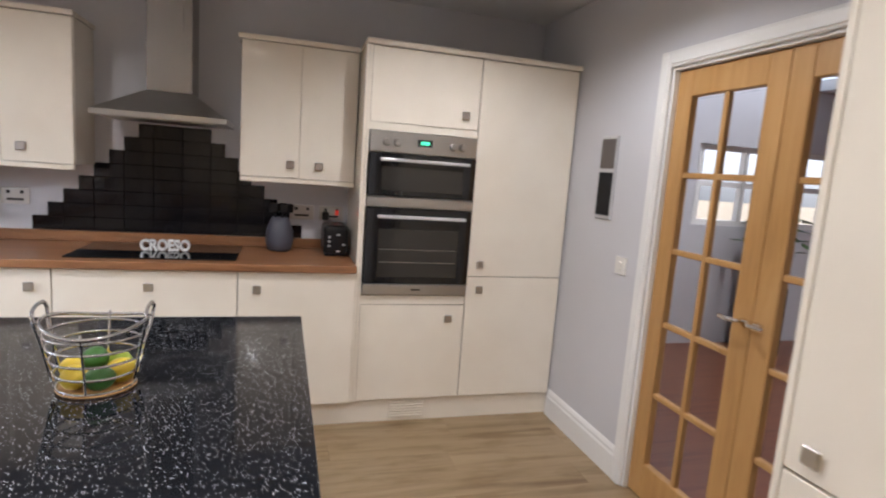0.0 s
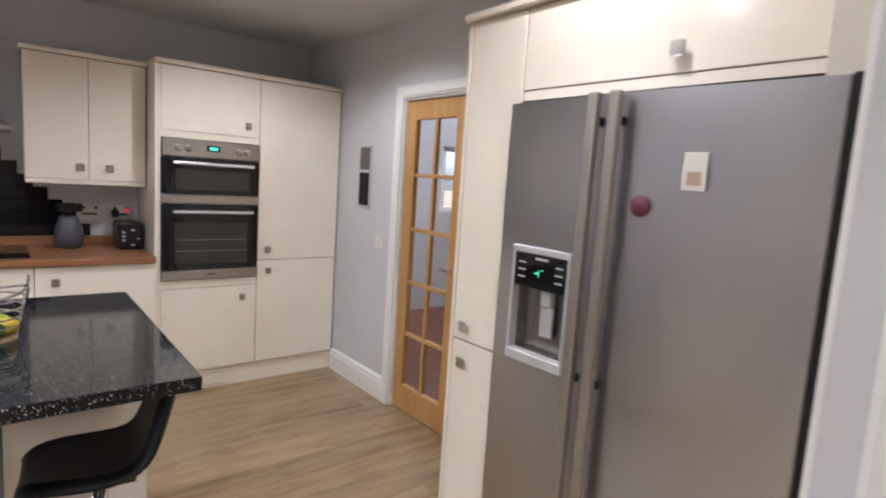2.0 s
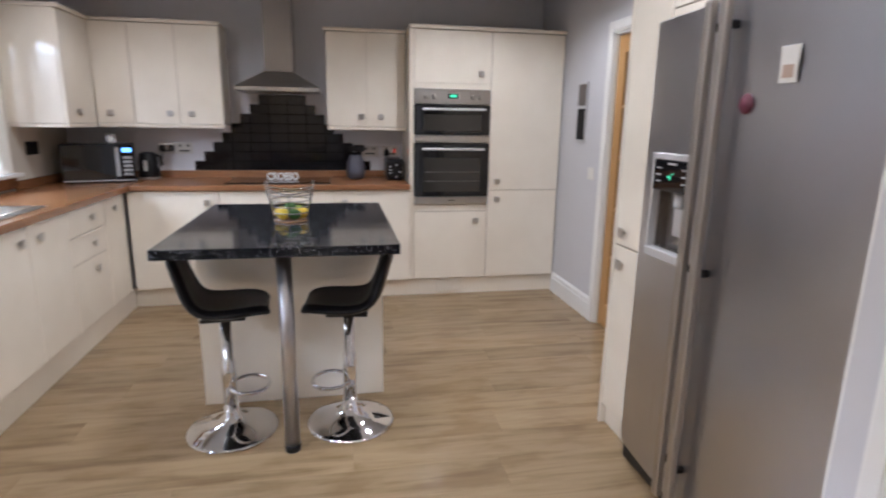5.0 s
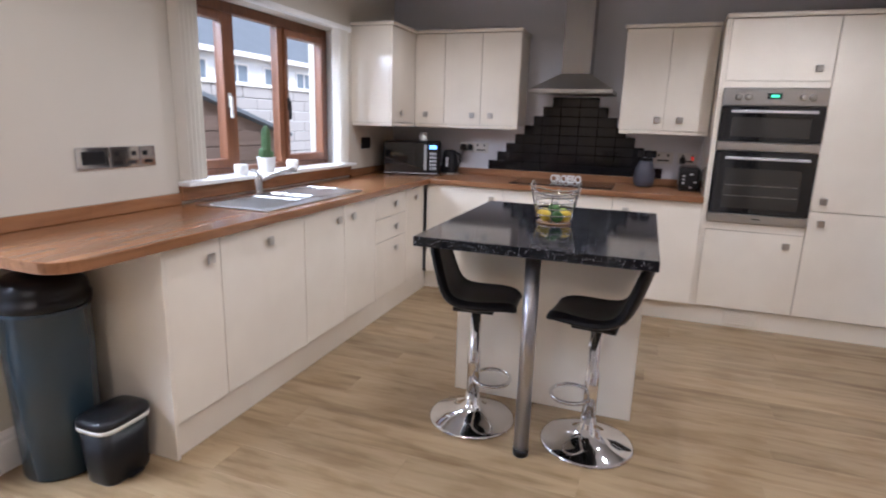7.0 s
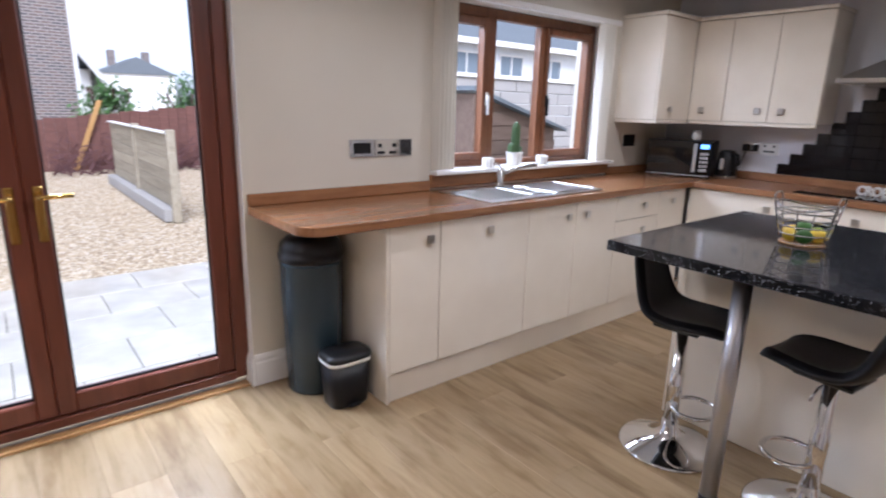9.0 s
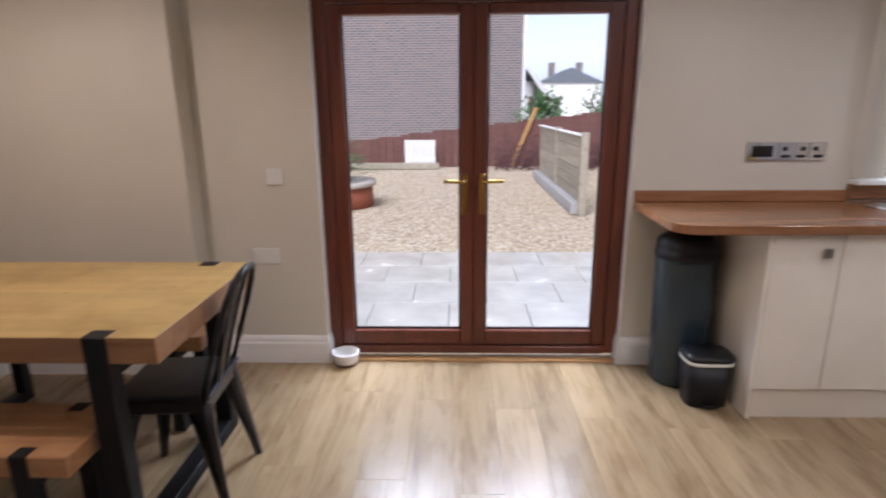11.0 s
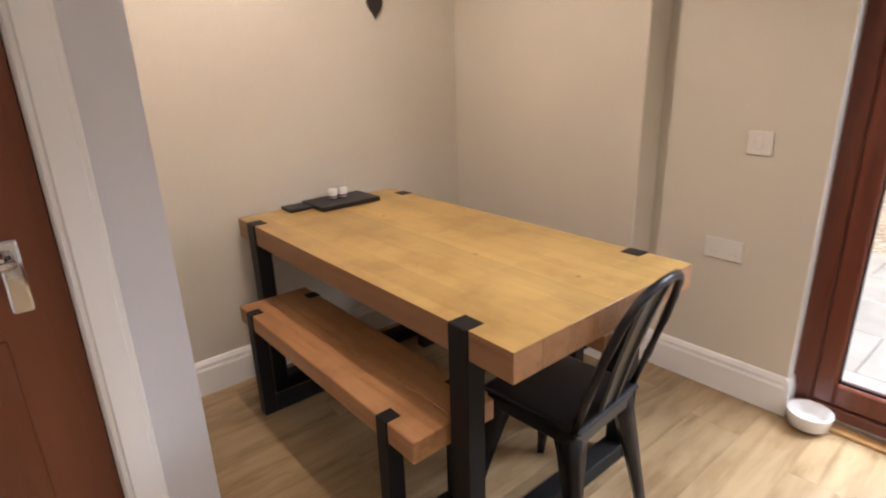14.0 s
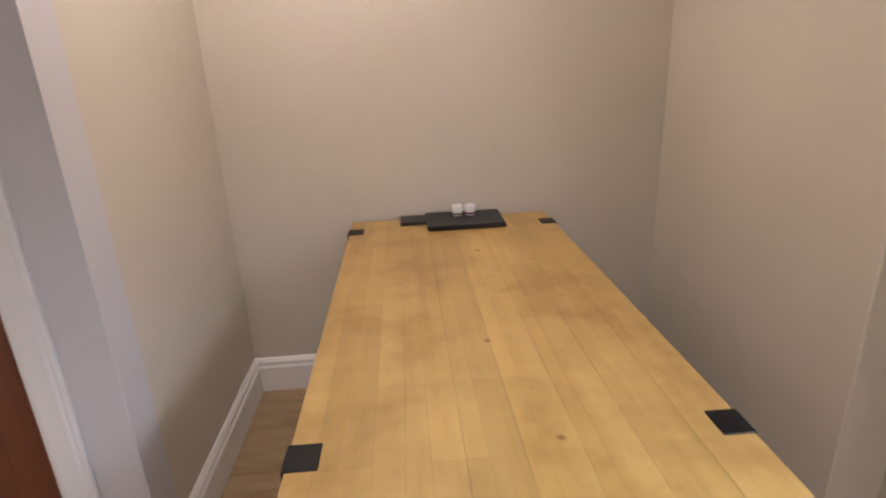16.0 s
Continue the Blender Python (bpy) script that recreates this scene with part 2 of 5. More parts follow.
GROUT = paint("dark_grout", (0.012, 0.012, 0.012), 0.9)
GLASS = glass("clear_glass")
PLASTIC_W = paint("white_plastic", (0.72, 0.70, 0.66), 0.35, 20, 0.01)
CERAMIC = paint("white_ceramic", (0.78, 0.77, 0.75), 0.25, 14, 0.03)
GREYJUG = paint("slate_grey_glaze", (0.075, 0.075, 0.095), 0.45, 40, 0.15)
BINBLUE = paint("blue_grey_bin_lacquer", (0.022, 0.040, 0.055), 0.27, 30, 0.02)
BLIND = paint("cream_blind_fabric", (0.74, 0.70, 0.62), 0.85, 160, 0.1)
SLATE = paint("black_slate", (0.016, 0.016, 0.018), 0.5, 50, 0.2)
LIME = paint("lime_peel", (0.035, 0.12, 0.015), 0.4, 120, 0.25)
LEMON = paint("lemon_peel", (0.66, 0.47, 0.03), 0.42, 120, 0.25)
PALELIME = paint("pale_lime_peel", (0.28, 0.36, 0.03), 0.42, 120, 0.25)
CACTUS = paint("cactus_skin", (0.07, 0.14, 0.055), 0.6, 60, 0.3)
LEAF = paint("leaf_green", (0.06, 0.13, 0.035), 0.5, 40, 0.1)
HEARTW = paint("dark_slate_heart", (0.03, 0.022, 0.02), 0.6)
TWINE = paint("jute_twine", (0.30, 0.2, 0.11), 0.9)
REDPL = glow("red_neon", (0.8, 0.05, 0.03), 0.15)
GREENLED = glow("green_led", (0.1, 0.8, 0.4), 0.4)
BLUELED = glow("blue_led", (0.15, 0.4, 1.0), 1.5)
LAMPGLOW = glow("lamp_face", (1.0, 0.86, 0.68), 25.0)
PHOTO1 = paint("sepia_photo_print", (0.45, 0.33, 0.26), 0.5, 35, 0.0)
PHOTO2 = paint("plum_badge_print", (0.12, 0.025, 0.045), 0.5, 50, 0.0)
PHOTO3 = paint("dark_photo_print", (0.008, 0.007, 0.007), 0.9, 30, 0.0)
PHOTO4 = paint("grey_photo_print", (0.13, 0.11, 0.10), 0.6, 60, 0.0)
SLAB = mat("wet_sandstone_slab", (0.36, 0.34, 0.31), 0.2)
_v = coords(SLAB, (1, 1, 1), 20)
_n = nd(SLAB, "ShaderNodeTexNoise", Scale=3.0, Detail=5.0)
ln(SLAB, _v, _n.inputs["Vector"])
ln(SLAB, ramp(SLAB, _n.outputs[0], [(0.3, (0.37, 0.345, 0.30)), (0.7, (0.50, 0.465, 0.405))]), base(SLAB))
ln(SLAB, span(SLAB, _n.outputs[0], 0.05, 0.38), rough_in(SLAB))
GRAVEL = mat("buff_gravel", (0.5, 0.42, 0.3), 0.8)
_v = coords(GRAVEL)
_vo = nd(GRAVEL, "ShaderNodeTexVoronoi", Scale=34.0)
ln(GRAVEL, _v, _vo.inputs["Vector"])
_sp = nd(GRAVEL, "ShaderNodeSeparateColor")
ln(GRAVEL, _vo.outputs["Color"], _sp.inputs[0])
ln(GRAVEL, ramp(GRAVEL, _sp.outputs[0], [(0.0, (0.24, 0.17, 0.11)), (0.4, (0.44, 0.34, 0.22)), (0.75, (0.55, 0.46, 0.33)), (1.0, (0.66, 0.6, 0.5))]), base(GRAVEL))
bump(GRAVEL, _vo.outputs["Distance"], 0.8, 0.03)
BRICKM = mat("weathered_brown_brick", (0.2, 0.14, 0.12), 0.85)
_tc = nd(BRICKM, "ShaderNodeTexCoord")
_sx = nd(BRICKM, "ShaderNodeSeparateXYZ")
_cx = nd(BRICKM, "ShaderNodeCombineXYZ")
ln(BRICKM, _tc.outputs["Object"], _sx.inputs[0])
ln(BRICKM, _sx.outputs["Y"], _cx.inputs["X"])
ln(BRICKM, _sx.outputs["Z"], _cx.inputs["Y"])
_v = _cx.outputs[0]
_bt = nd(BRICKM, "ShaderNodeTexBrick", Scale=1.0)
_bt.inputs["Brick Width"].default_value, _bt.inputs["Row Height"].default_value = 0.225, 0.075
_bt.inputs["Mortar Size"].default_value = 0.012
_bt.inputs["Color1"].default_value, _bt.inputs["Color2"].default_value = (0.165, 0.12, 0.108, 1), (0.10, 0.092, 0.097, 1)
_bt.inputs["Mortar"].default_value = (0.30, 0.27, 0.25, 1)
ln(BRICKM, _v, _bt.inputs["Vector"])
ln(BRICKM, _bt.outputs["Color"], base(BRICKM))
bump(BRICKM, _bt.outputs["Fac"], -0.5, 0.01)
FENCE = wood("red_brown_fence_board", (0.085, 0.036, 0.028), (0.13, 0.056, 0.044), (0.17, 0.08, 0.063), 0.8, "y", 0.5)
GREYBOARD = wood("weathered_grey_board", (0.2, 0.17, 0.13), (0.32, 0.28, 0.21), (0.42, 0.38, 0.3), 0.8, "x", 0.5)
STONEGREY = paint("grey_concrete_block", (0.33, 0.32, 0.31), 0.9, 14, 0.5)
SHEDWOOD = wood("weathered_brown_shed_board", (0.10, 0.065, 0.05), (0.16, 0.11, 0.085), (0.22, 0.16, 0.13), 0.8, "y", 0.5)
PALERENDER = paint("pale_blue_grey_render", (0.68, 0.71, 0.74), 0.85, 12, 0.2)
HOUSEGLASS = mat("dull_house_window", (0.16, 0.2, 0.24), 0.1)
ROOFT = paint("grey_slate_roof", (0.13, 0.15, 0.17), 0.6, 12, 0.5)
RENDERW = paint("white_render", (0.74, 0.74, 0.73), 0.8, 12, 0.2)
REDBRICK = paint("red_brick_planter", (0.30, 0.09, 0.05), 0.85, 18, 0.3)
TWIGS = paint("bare_purple_hedge", (0.10, 0.045, 0.045), 0.9, 40, 0.3)
SOFA = paint("charcoal_upholstery", (0.035, 0.037, 0.042), 0.9, 180, 0.2)

# ---------- mesh helpers ----------


def mesh_ob(name, bm, m, parent=None, smooth=False):
    me = bpy.data.meshes.new(name)
    bm.to_mesh(me)
    bm.free()
    if smooth:
        for p in me.polygons:
            p.use_smooth = True
    me.materials.append(m)
    ob = new(name, me)
    if parent:
        ob.parent = parent
        ob.matrix_parent_inverse = Matrix.Translation(-parent.location) if parent.parent is None and parent.type == "EMPTY" else Matrix.Identity(4)
    return ob


def bm_box(bm, x0, x1, y0, y1, z0, z1, bev=0.0, seg=1):
    vs = [bm.verts.new(p) for p in ((x0, y0, z0), (x1, y0, z0), (x1, y1, z0), (x0, y1, z0), (x0, y0, z1), (x1, y0, z1), (x1, y1, z1), (x0, y1, z1))]
    fs = [bm.faces.new([vs[i] for i in q]) for q in ((0, 3, 2, 1), (4, 5, 6, 7), (0, 1, 5, 4), (1, 2, 6, 5), (2, 3, 7, 6), (3, 0, 4, 7))]
    if bev:
        es = list({e for f_ in fs for e in f_.edges})
        bmesh.ops.bevel(bm, geom=es, offset=bev, segments=seg, affect="EDGES", profile=0.5)


def box(name, x0, x1, y0, y1, z0, z1, m, parent=None, bev=0.002, seg=1):
    bm = bmesh.new()
    bm_box(bm, min(x0, x1), max(x0, x1), min(y0, y1), max(y0, y1), min(z0, z1), max(z0, z1), bev, seg)
    return mesh_ob(name, bm, m, parent)


def boxes(name, rows, m, parent=None, bev=0.002):
    bm = bmesh.new()
    for r in rows:
        bm_box(bm, *r, bev)
    return mesh_ob(name, bm, m, parent)


def parts(name, rows, m, parent=None, bev=0.002):
    """One part object for each box."""
    for r in rows:
        boxes(name, [r], m, parent, bev)


def spin(bm, prof, at=(0, 0, 0), n=28, cap=True):
    """Turn a profile of (radius, height) about z."""
    rings = []
    for r, z in prof:
        rings.append([bm.verts.new((at[0] + r * math.cos(2 * math.pi * i / n), at[1] + r * math.sin(2 * math.pi * i / n), at[2] + z)) for i in range(n)])
    for a, b in zip(rings, rings[1:]):
        for i in range(n):
            bm.faces.new((a[i], a[(i + 1) % n], b[(i + 1) % n], b[i]))
    if cap:
        bm.faces.new(rings[0][::-1])
        bm.faces.new(rings[-1])


def turned(name, prof, at, m, parent=None, n=28, sx=1.0, sy=1.0):
    bm = bmesh.new()
    spin(bm, prof, (0, 0, 0), n)
    for v in bm.verts:
        v.co = Vector((v.co.x * sx + at[0], v.co.y * sy + at[1], v.co.z + at[2]))
    return mesh_ob(name, bm, m, parent, True)


def bm_tube(bm, pts, r, n=8, closed=False):
    pts = [Vector(p) for p in pts]
    k = len(pts)
    rings = []
    for i, p in enumerate(pts):
        a = pts[(i - 1) % k] if closed or i else p
        b = pts[(i + 1) % k] if closed or i < k - 1 else p
        d = (b - a).normalized()
        u = d.cross(Vector((0, 0, 1)) if abs(d.z) < 0.95 else Vector((1, 0, 0))).normalized()
        w = d.cross(u)
        rings.append([bm.verts.new(p + r * (math.cos(2 * math.pi * j / n) * u + math.sin(2 * math.pi * j / n) * w)) for j in range(n)])
    for i in range(k if closed else k - 1):
        a, b = rings[i], rings[(i + 1) % k]
        for j in range(n):
            bm.faces.new((a[j], a[(j + 1) % n], b[(j + 1) % n], b[j]))
    if not closed:
        bm.faces.new(rings[0][::-1])
        bm.faces.new(rings[-1])


def tube(name, pts, r, m, parent=None, n=8, closed=False):
    bm = bmesh.new()
    bm_tube(bm, pts, r, n, closed)
    bmesh.ops.recalc_face_normals(bm, faces=bm.faces)
    return mesh_ob(name, bm, m, parent, True)


def prism(name, outline, axis, a0, a1, m, parent=None, bev=0.0):
    """An outline in the two other axes, run along axis from a0 to a1."""
    def at(p, a):
        return {"x": (a, p[0], p[1]), "y": (p[0], a, p[1]), "z": (p[0], p[1], a)}[axis]
    bm = bmesh.new()
    lo = [bm.verts.new(at(p, a0)) for p in outline]
    hi = [bm.verts.new(at(p, a1)) for p in outline]
    bm.faces.new(lo)
    bm.faces.new(hi[::-1])
    k = len(outline)
    for i in range(k):
        bm.faces.new((lo[i], hi[i], hi[(i + 1) % k], lo[(i + 1) % k]))
    bmesh.ops.recalc_face_normals(bm, faces=bm.faces)
    if bev:
        bmesh.ops.bevel(bm, geom=list(bm.edges), offset=bev, segments=2, affect="EDGES", profile=0.5)
    return mesh_ob(name, bm, m, parent)


def thing(name, at, label, category, group=""):
    e = new(name)
    e.location = at
    e.empty_display_size = 0.1
    return tagged(e, label, category, group)


def structure(ob, label="", category=""):
    return tagged(ob, label, category, kind="structure")


H = 2.42          # ceiling
WX, EX = -1.66, 2.15   # west and east walls
NY = 3.87         # hob wall

# ---------- setting ----------
structure(boxes("wall_west", [(WX - 0.28, WX, 0.255, 1.38, 0, H), (WX - 0.28, WX, 2.95, NY + 0.15, 0, H), (WX - 0.28, WX, 1.38, 2.95, 0, 1.0),
                              (WX - 0.28, WX, 1.38, 2.95, 1.98, H), (WX - 0.28, WX, -3.25, -1.36, 0, H), (WX - 0.28, WX, -1.36, 0.255, 1.95, H)], WARMLITWALL, bev=0),
          "painted plaster wall with door and window openings, tinted for warm light", "wall")
structure(box("wall_north", WX, EX + 0.15, NY, NY + 0.15, 0, H, GREY, bev=0), "grey painted plaster wall behind the hob", "wall")
structure(boxes("wall_east", [(EX, EX + 0.12, 2.53, NY, 0, H), (EX, EX + 0.12, 1.375, 2.53, 1.95, H), (EX, EX + 0.12, -0.02, 1.375, 0, H)], GREY, bev=0),
          "grey painted wall around the glazed double doors", "wall")
structure(boxes("wall_hall_doorway", [(1.47, 1.535, -0.15, -0.005, 0, H), (1.47, 1.535, -0.93, -0.15, 2.02, H), (1.47, 1.535, -2.1, -0.93, 0, H)], GREY, bev=0), "painted wall around the hall doorway", "wall")
structure(box("wall_hall_north", 1.535, 5.2, -0.05, 0.095, 0, H, WARMLITWALL, bev=0), "painted hall wall tinted for warm light", "wall")
structure(box("wall_hall_south", 1.535, 5.2, -1.25, -1.15, 0, H, WARMLITWALL, bev=0), "painted hall wall tinted for warm light", "wall")
structure(box("wall_hall_end", 5.2, 5.3, -1.25, 0.095, 0, H, WARMLITWALL, bev=0), "plain hall end wall", "wall")
structure(boxes("wall_south_passage", [(0.25, 0.455, -2.22, -2.1, 0, H), (0.455, 1.19, -2.22, -2.1, 2.0, H), (1.19, 1.59, -2.22, -2.1, 0, H)], GREY, bev=0), "painted wall around the brown door", "wall")
structure(box("wall_nook_east", 0.25, 0.37, -3.1, -2.22, 0, H, WARMLITWALL, bev=0), "dining nook wall tinted for warm light", "wall")
structure(box("wall_nook_south", WX, 0.37, -3.25, -3.1, 0, H, WARMLITWALL, bev=0), "dining nook wall tinted for warm light", "wall")
structure(box("wall_nook_pier", WX, -1.51, -3.1, -1.98, 0, H, WARMLITWALL, bev=0.004), "boxed-out dining nook wall tinted for warm light", "wall")
structure(box("ceiling", WX - 0.28, 5.3, -3.25, NY + 0.15, H, H + 0.1, CEIL, bev=0), "white painted ceiling", "ceiling")
structure(box("floor", WX - 0.28, EX + 0.12, -3.25, NY, -0.05, -0.008, OAKFLOOR, bev=0), "laminate floor of light oak boards", "floor")
structure(box("floor_hall", 1.546, 5.2, -1.15, -0.05, -0.05, 0.0, HALLFLOOR, bev=0), "red-brown wood hall floor", "floor")

SK = [(0, 0), (0.018, 0), (0.018, 0.115), (0.013, 0.125), (0.013, 0.14), (0.006, 0.155), (0, 0.16)]


def skirting(name, axis, wall, sign, a0, a1, tall=1.0):
    out = [(wall + sign * p, z * tall) for p, z in SK]
    return structure(prism(name, out, axis, a0, a1, WHITE), "white moulded skirting board", "skirting")


skirting("baseboard_east", "y", EX, -1, 2.60, 3.33)
skirting("baseboard_west_1", "y", WX, 1, 0.257, 0.70)
skirting("baseboard_west_2", "y", WX, 1, -1.98, -1.362)
skirting("baseboard_nook_west", "y", -1.51, 1, -3.1, -1.962)
skirting("baseboard_pier", "x", -1.98, 1, WX + 0.018, -1.492)
skirting("baseboard_nook_south", "x", -3.1, 1, -1.51, 0.25)
skirting("baseboard_nook_east", "y", 0.25, -1, -3.1, -2.10)
skirting("baseboard_hall", "x", -0.05, -1, 1.546, 5.2, 0.65)
skirting("baseboard_reveal_1", "x", 0.255, -1, -1.74, WX + 0.018)
skirting("baseboard_reveal_2", "x", -1.36, 1, -1.74, WX + 0.018)


def casing(name, axis, face, sign, a0, a1, top, w=0.075):
    """Architrave round an opening from a0 to a1 in a wall face."""
    t = sign * 0.018
    rows = []
    for lo, hi, zl, zh in ((a0 - w, a0, 0, top + w), (a1, a1 + w, 0, top + w), (a0, a1, top, top + w)):
        for k, (i, o, d) in enumerate(((0.0, 1.0, 1.0), (0.15, 0.85, 1.35))):
            ll, hh = lo + (hi - lo) * (0 if zl else i) * 1.0, hi - (hi - lo) * (0 if zl else (1 - o))
            za, zb = (zl, zh) if not zl else (zl + i * w, zl + o * w)
            f0, f1 = (face, face + t * d) if sign > 0 else (face + t * d, face)
            rows.append((f0, f1, ll, hh, za, zb - (0.012 * k if not zl else 0)) if axis == "y" else (ll, hh, f0, f1, za, zb - (0.012 * k if not zl else 0)))
    return structure(boxes(name, rows, WHITE, bev=0.004), "white moulded door architrave", "architrave")


casing("trim_glazed_doors", "y", EX, -1, 1.375, 2.53, 1.95, 0.07)
casing("trim_hall_doorway", "y", 1.47, -1, -0.93, -0.15, 2.0, 0.065)
casing("trim_brown_door", "x", -2.1, 1, 0.455, 1.19, 1.99, 0.085)
structure(boxes("trim_hall_jamb", [(1.45, 1.545, -0.165, -0.149, 0, 2.0), (1.45, 1.545, -0.93, -0.91, 0, 2.0), (1.45, 1.545, -0.93, -0.149, 2.0, 2.021)], WHITE, bev=0.002), "white painted door lining with stop", "door lining")
structure(boxes("trim_glazed_lining", [(EX - 0.001, EX + 0.12, 2.517, 2.531, 0, 1.951), (EX - 0.001, EX + 0.12, 1.374, 1.388, 0, 1.951), (EX - 0.001, EX + 0.12, 1.388, 2.517, 1.937, 1.951)], WHITE, bev=0.002), "white painted door lining", "door lining")
ke = thing("latch_plate", (1.485, -0.165, 0.96), "brass latch keep plate in the white door lining", "latch plate")
box("plate", 1.468, 1.495, -0.168, -0.1645, 0.93, 1.0, BRASS, ke, 0.001)
box("keep", 1.473, 1.490, -0.171, -0.1675, 0.95, 0.98, BLACKPL, ke, 0.001)

# ---------- french doors ----------
fd = structure(boxes("door_1", [(-1.80, -1.72, -1.36, -1.29, 0.03, 1.95), (-1.80, -1.72, 0.185, 0.255, 0.03, 1.95), (-1.80, -1.72, -1.29, 0.185, 1.885, 1.95), (-1.80, -1.71, -1.29, 0.185, 0.03, 0.075)], MAHOG, bev=0.005),
               "closed dark mahogany french doors with full glass", "french doors")
for a0, a1 in ((-1.287, -0.5535), (-0.5525, 0.182)):
    inner0, inner1 = a0 + 0.07, a1 - 0.07
    boxes("door_leaf", [(-1.79, -1.725, a0, inner0, 0.078, 1.882), (-1.79, -1.725, inner1, a1, 0.078, 1.882), (-1.79, -1.725, inner0, inner1, 0.078, 0.165), (-1.79, -1.725, inner0, inner1, 1.83, 1.882)], MAHOG, fd, 0.006)
    g = box("pane", -1.772, -1.764, inner0, inner1, 0.165, 1.83, GLASS, fd, 0)
    g.visible_shadow = False
    boxes("bead", [(-1.76, -1.748, inner0, inner0 + 0.008, 0.165, 1.83), (-1.76, -1.748, inner1 - 0.008, inner1, 0.165, 1.83), (-1.76, -1.748, inner0, inner1, 0.165, 0.173)], BLACKPL, fd, 0)
for yc, s in ((-0.597, -1), (-0.508, 1)):
    h = boxes("handle", [(-1.728, -1.716, yc - 0.016, yc + 0.016, 0.83, 1.05)], BRASS, fd, 0.005)
    bm = bmesh.new()
    bm_tube(bm, [(-1.72, yc, 1.01), (-1.675, yc, 1.01), (-1.665, yc + s * 0.02, 1.012), (-1.665, yc + s * 0.11, 1.015)], 0.01, 10)
    mesh_ob("lever", bm, BRASS, fd, True)
structure(box("threshold", -1.72, -1.665, -1.34, 0.235, -0.005, 0.012, OAKDOOR, bev=0.004), "light wood door threshold strip", "threshold")
structure(boxes("door_reveal_lining", [(-1.75, WX - 0.001, -1.362, -1.357, 0.0, 1.95), (-1.75, WX - 0.001, 0.252, 0.257, 0.0, 1.95)], WHITE, bev=0), "white painted door reveal", "reveal")

# ---------- kitchen window ----------
wi = structure(boxes("window_1", [(-1.84, -1.78, 1.38, 1.44, 1.0, 1.98), (-1.84, -1.78, 2.90, 2.95, 1.0, 1.98), (-1.84, -1.78, 1.44, 2.90, 1.92, 1.98), (-1.84, -1.78, 1.44, 2.90, 1.0, 1.055),
                                  (-1.84, -1.78, 1.88, 1.945, 1.055, 1.92), (-1.84, -1.78, 2.355, 2.41, 1.055, 1.92)], BROWNWIN, bev=0.005), "brown framed three-light window over the sink", "window")
for a0, a1, s in ((1.44, 1.88, True), (1.945, 2.355, False), (2.41, 2.90, True)):
    if s:
        boxes("sash", [(-1.83, -1.765, a0, a0 + 0.034, 1.055, 1.92), (-1.83, -1.765, a1 - 0.05, a1, 1.055, 1.92), (-1.83, -1.765, a0 + 0.034, a1 - 0.05, 1.055, 1.105), (-1.83, -1.765, a0 + 0.034, a1 - 0.05, 1.87, 1.92)], BROWNWIN, wi, 0.005)
    d = 0.05 if s else 0.0
    g = box("pane", -1.812, -1.806, a0 + d * 0.68, a1 - d, 1.055 + d, 1.92 - d, GLASS, wi, 0)
    g.visible_shadow = False
for yc in (1.862, 2.428):
    boxes("handle", [(-1.765, -1.755, yc - 0.012, yc + 0.012, 1.40, 1.48), (-1.755, -1.74, yc - 0.009, yc + 0.009, 1.34, 1.46)], BLACKPL if yc > 2 else PLASTIC_W, wi, 0.003)
structure(box("window_sill", -1.78, -1.585, 1.335, 3.05, 1.0, 1.022, WHITE, bev=0.006, seg=2), "white painted window sill", "window sill")
structure(box("sill_upstand", WX, -1.635, 1.335, 3.05, 0.925, 1.0, WORKTOP_Y, bev=0.003), "walnut upstand below the window sill", "upstand")
structure(boxes("window_reveal", [(-1.78, WX - 0.001, 1.378, 1.384, 1.02, 1.98), (-1.78, WX - 0.001, 2.946, 2.952, 1.02, 1.98)], WHITE, bev=0), "white window reveal", "reveal")
bl = thing("vertical_blind", (-1.64, 2.15, 2.0), "drawn back cream vertical blind on a white track", "blind")
box("track", WX + 0.002, -1.61, 1.33, 3.02, 1.975, 2.01, WHITE, bl, 0.004)
for a0, n in ((1.345, 5), (2.815, 5)):
    for i in range(n):
        prism("slat", [(-1.655, a0 + i * 0.028), (-1.595, a0 + 0.010 + i * 0.028), (-1.595, a0 + 0.0125 + i * 0.028), (-1.655, a0 + 0.0025 + i * 0.028)], "z", 1.03, 1.975, BLIND, bl)

# ---------- glazed oak double doors ----------
pair = structure(thing("door_2", (2.19, 1.9525, 0), "closed oak double doors with ten glass panes each", "glazed doors"))
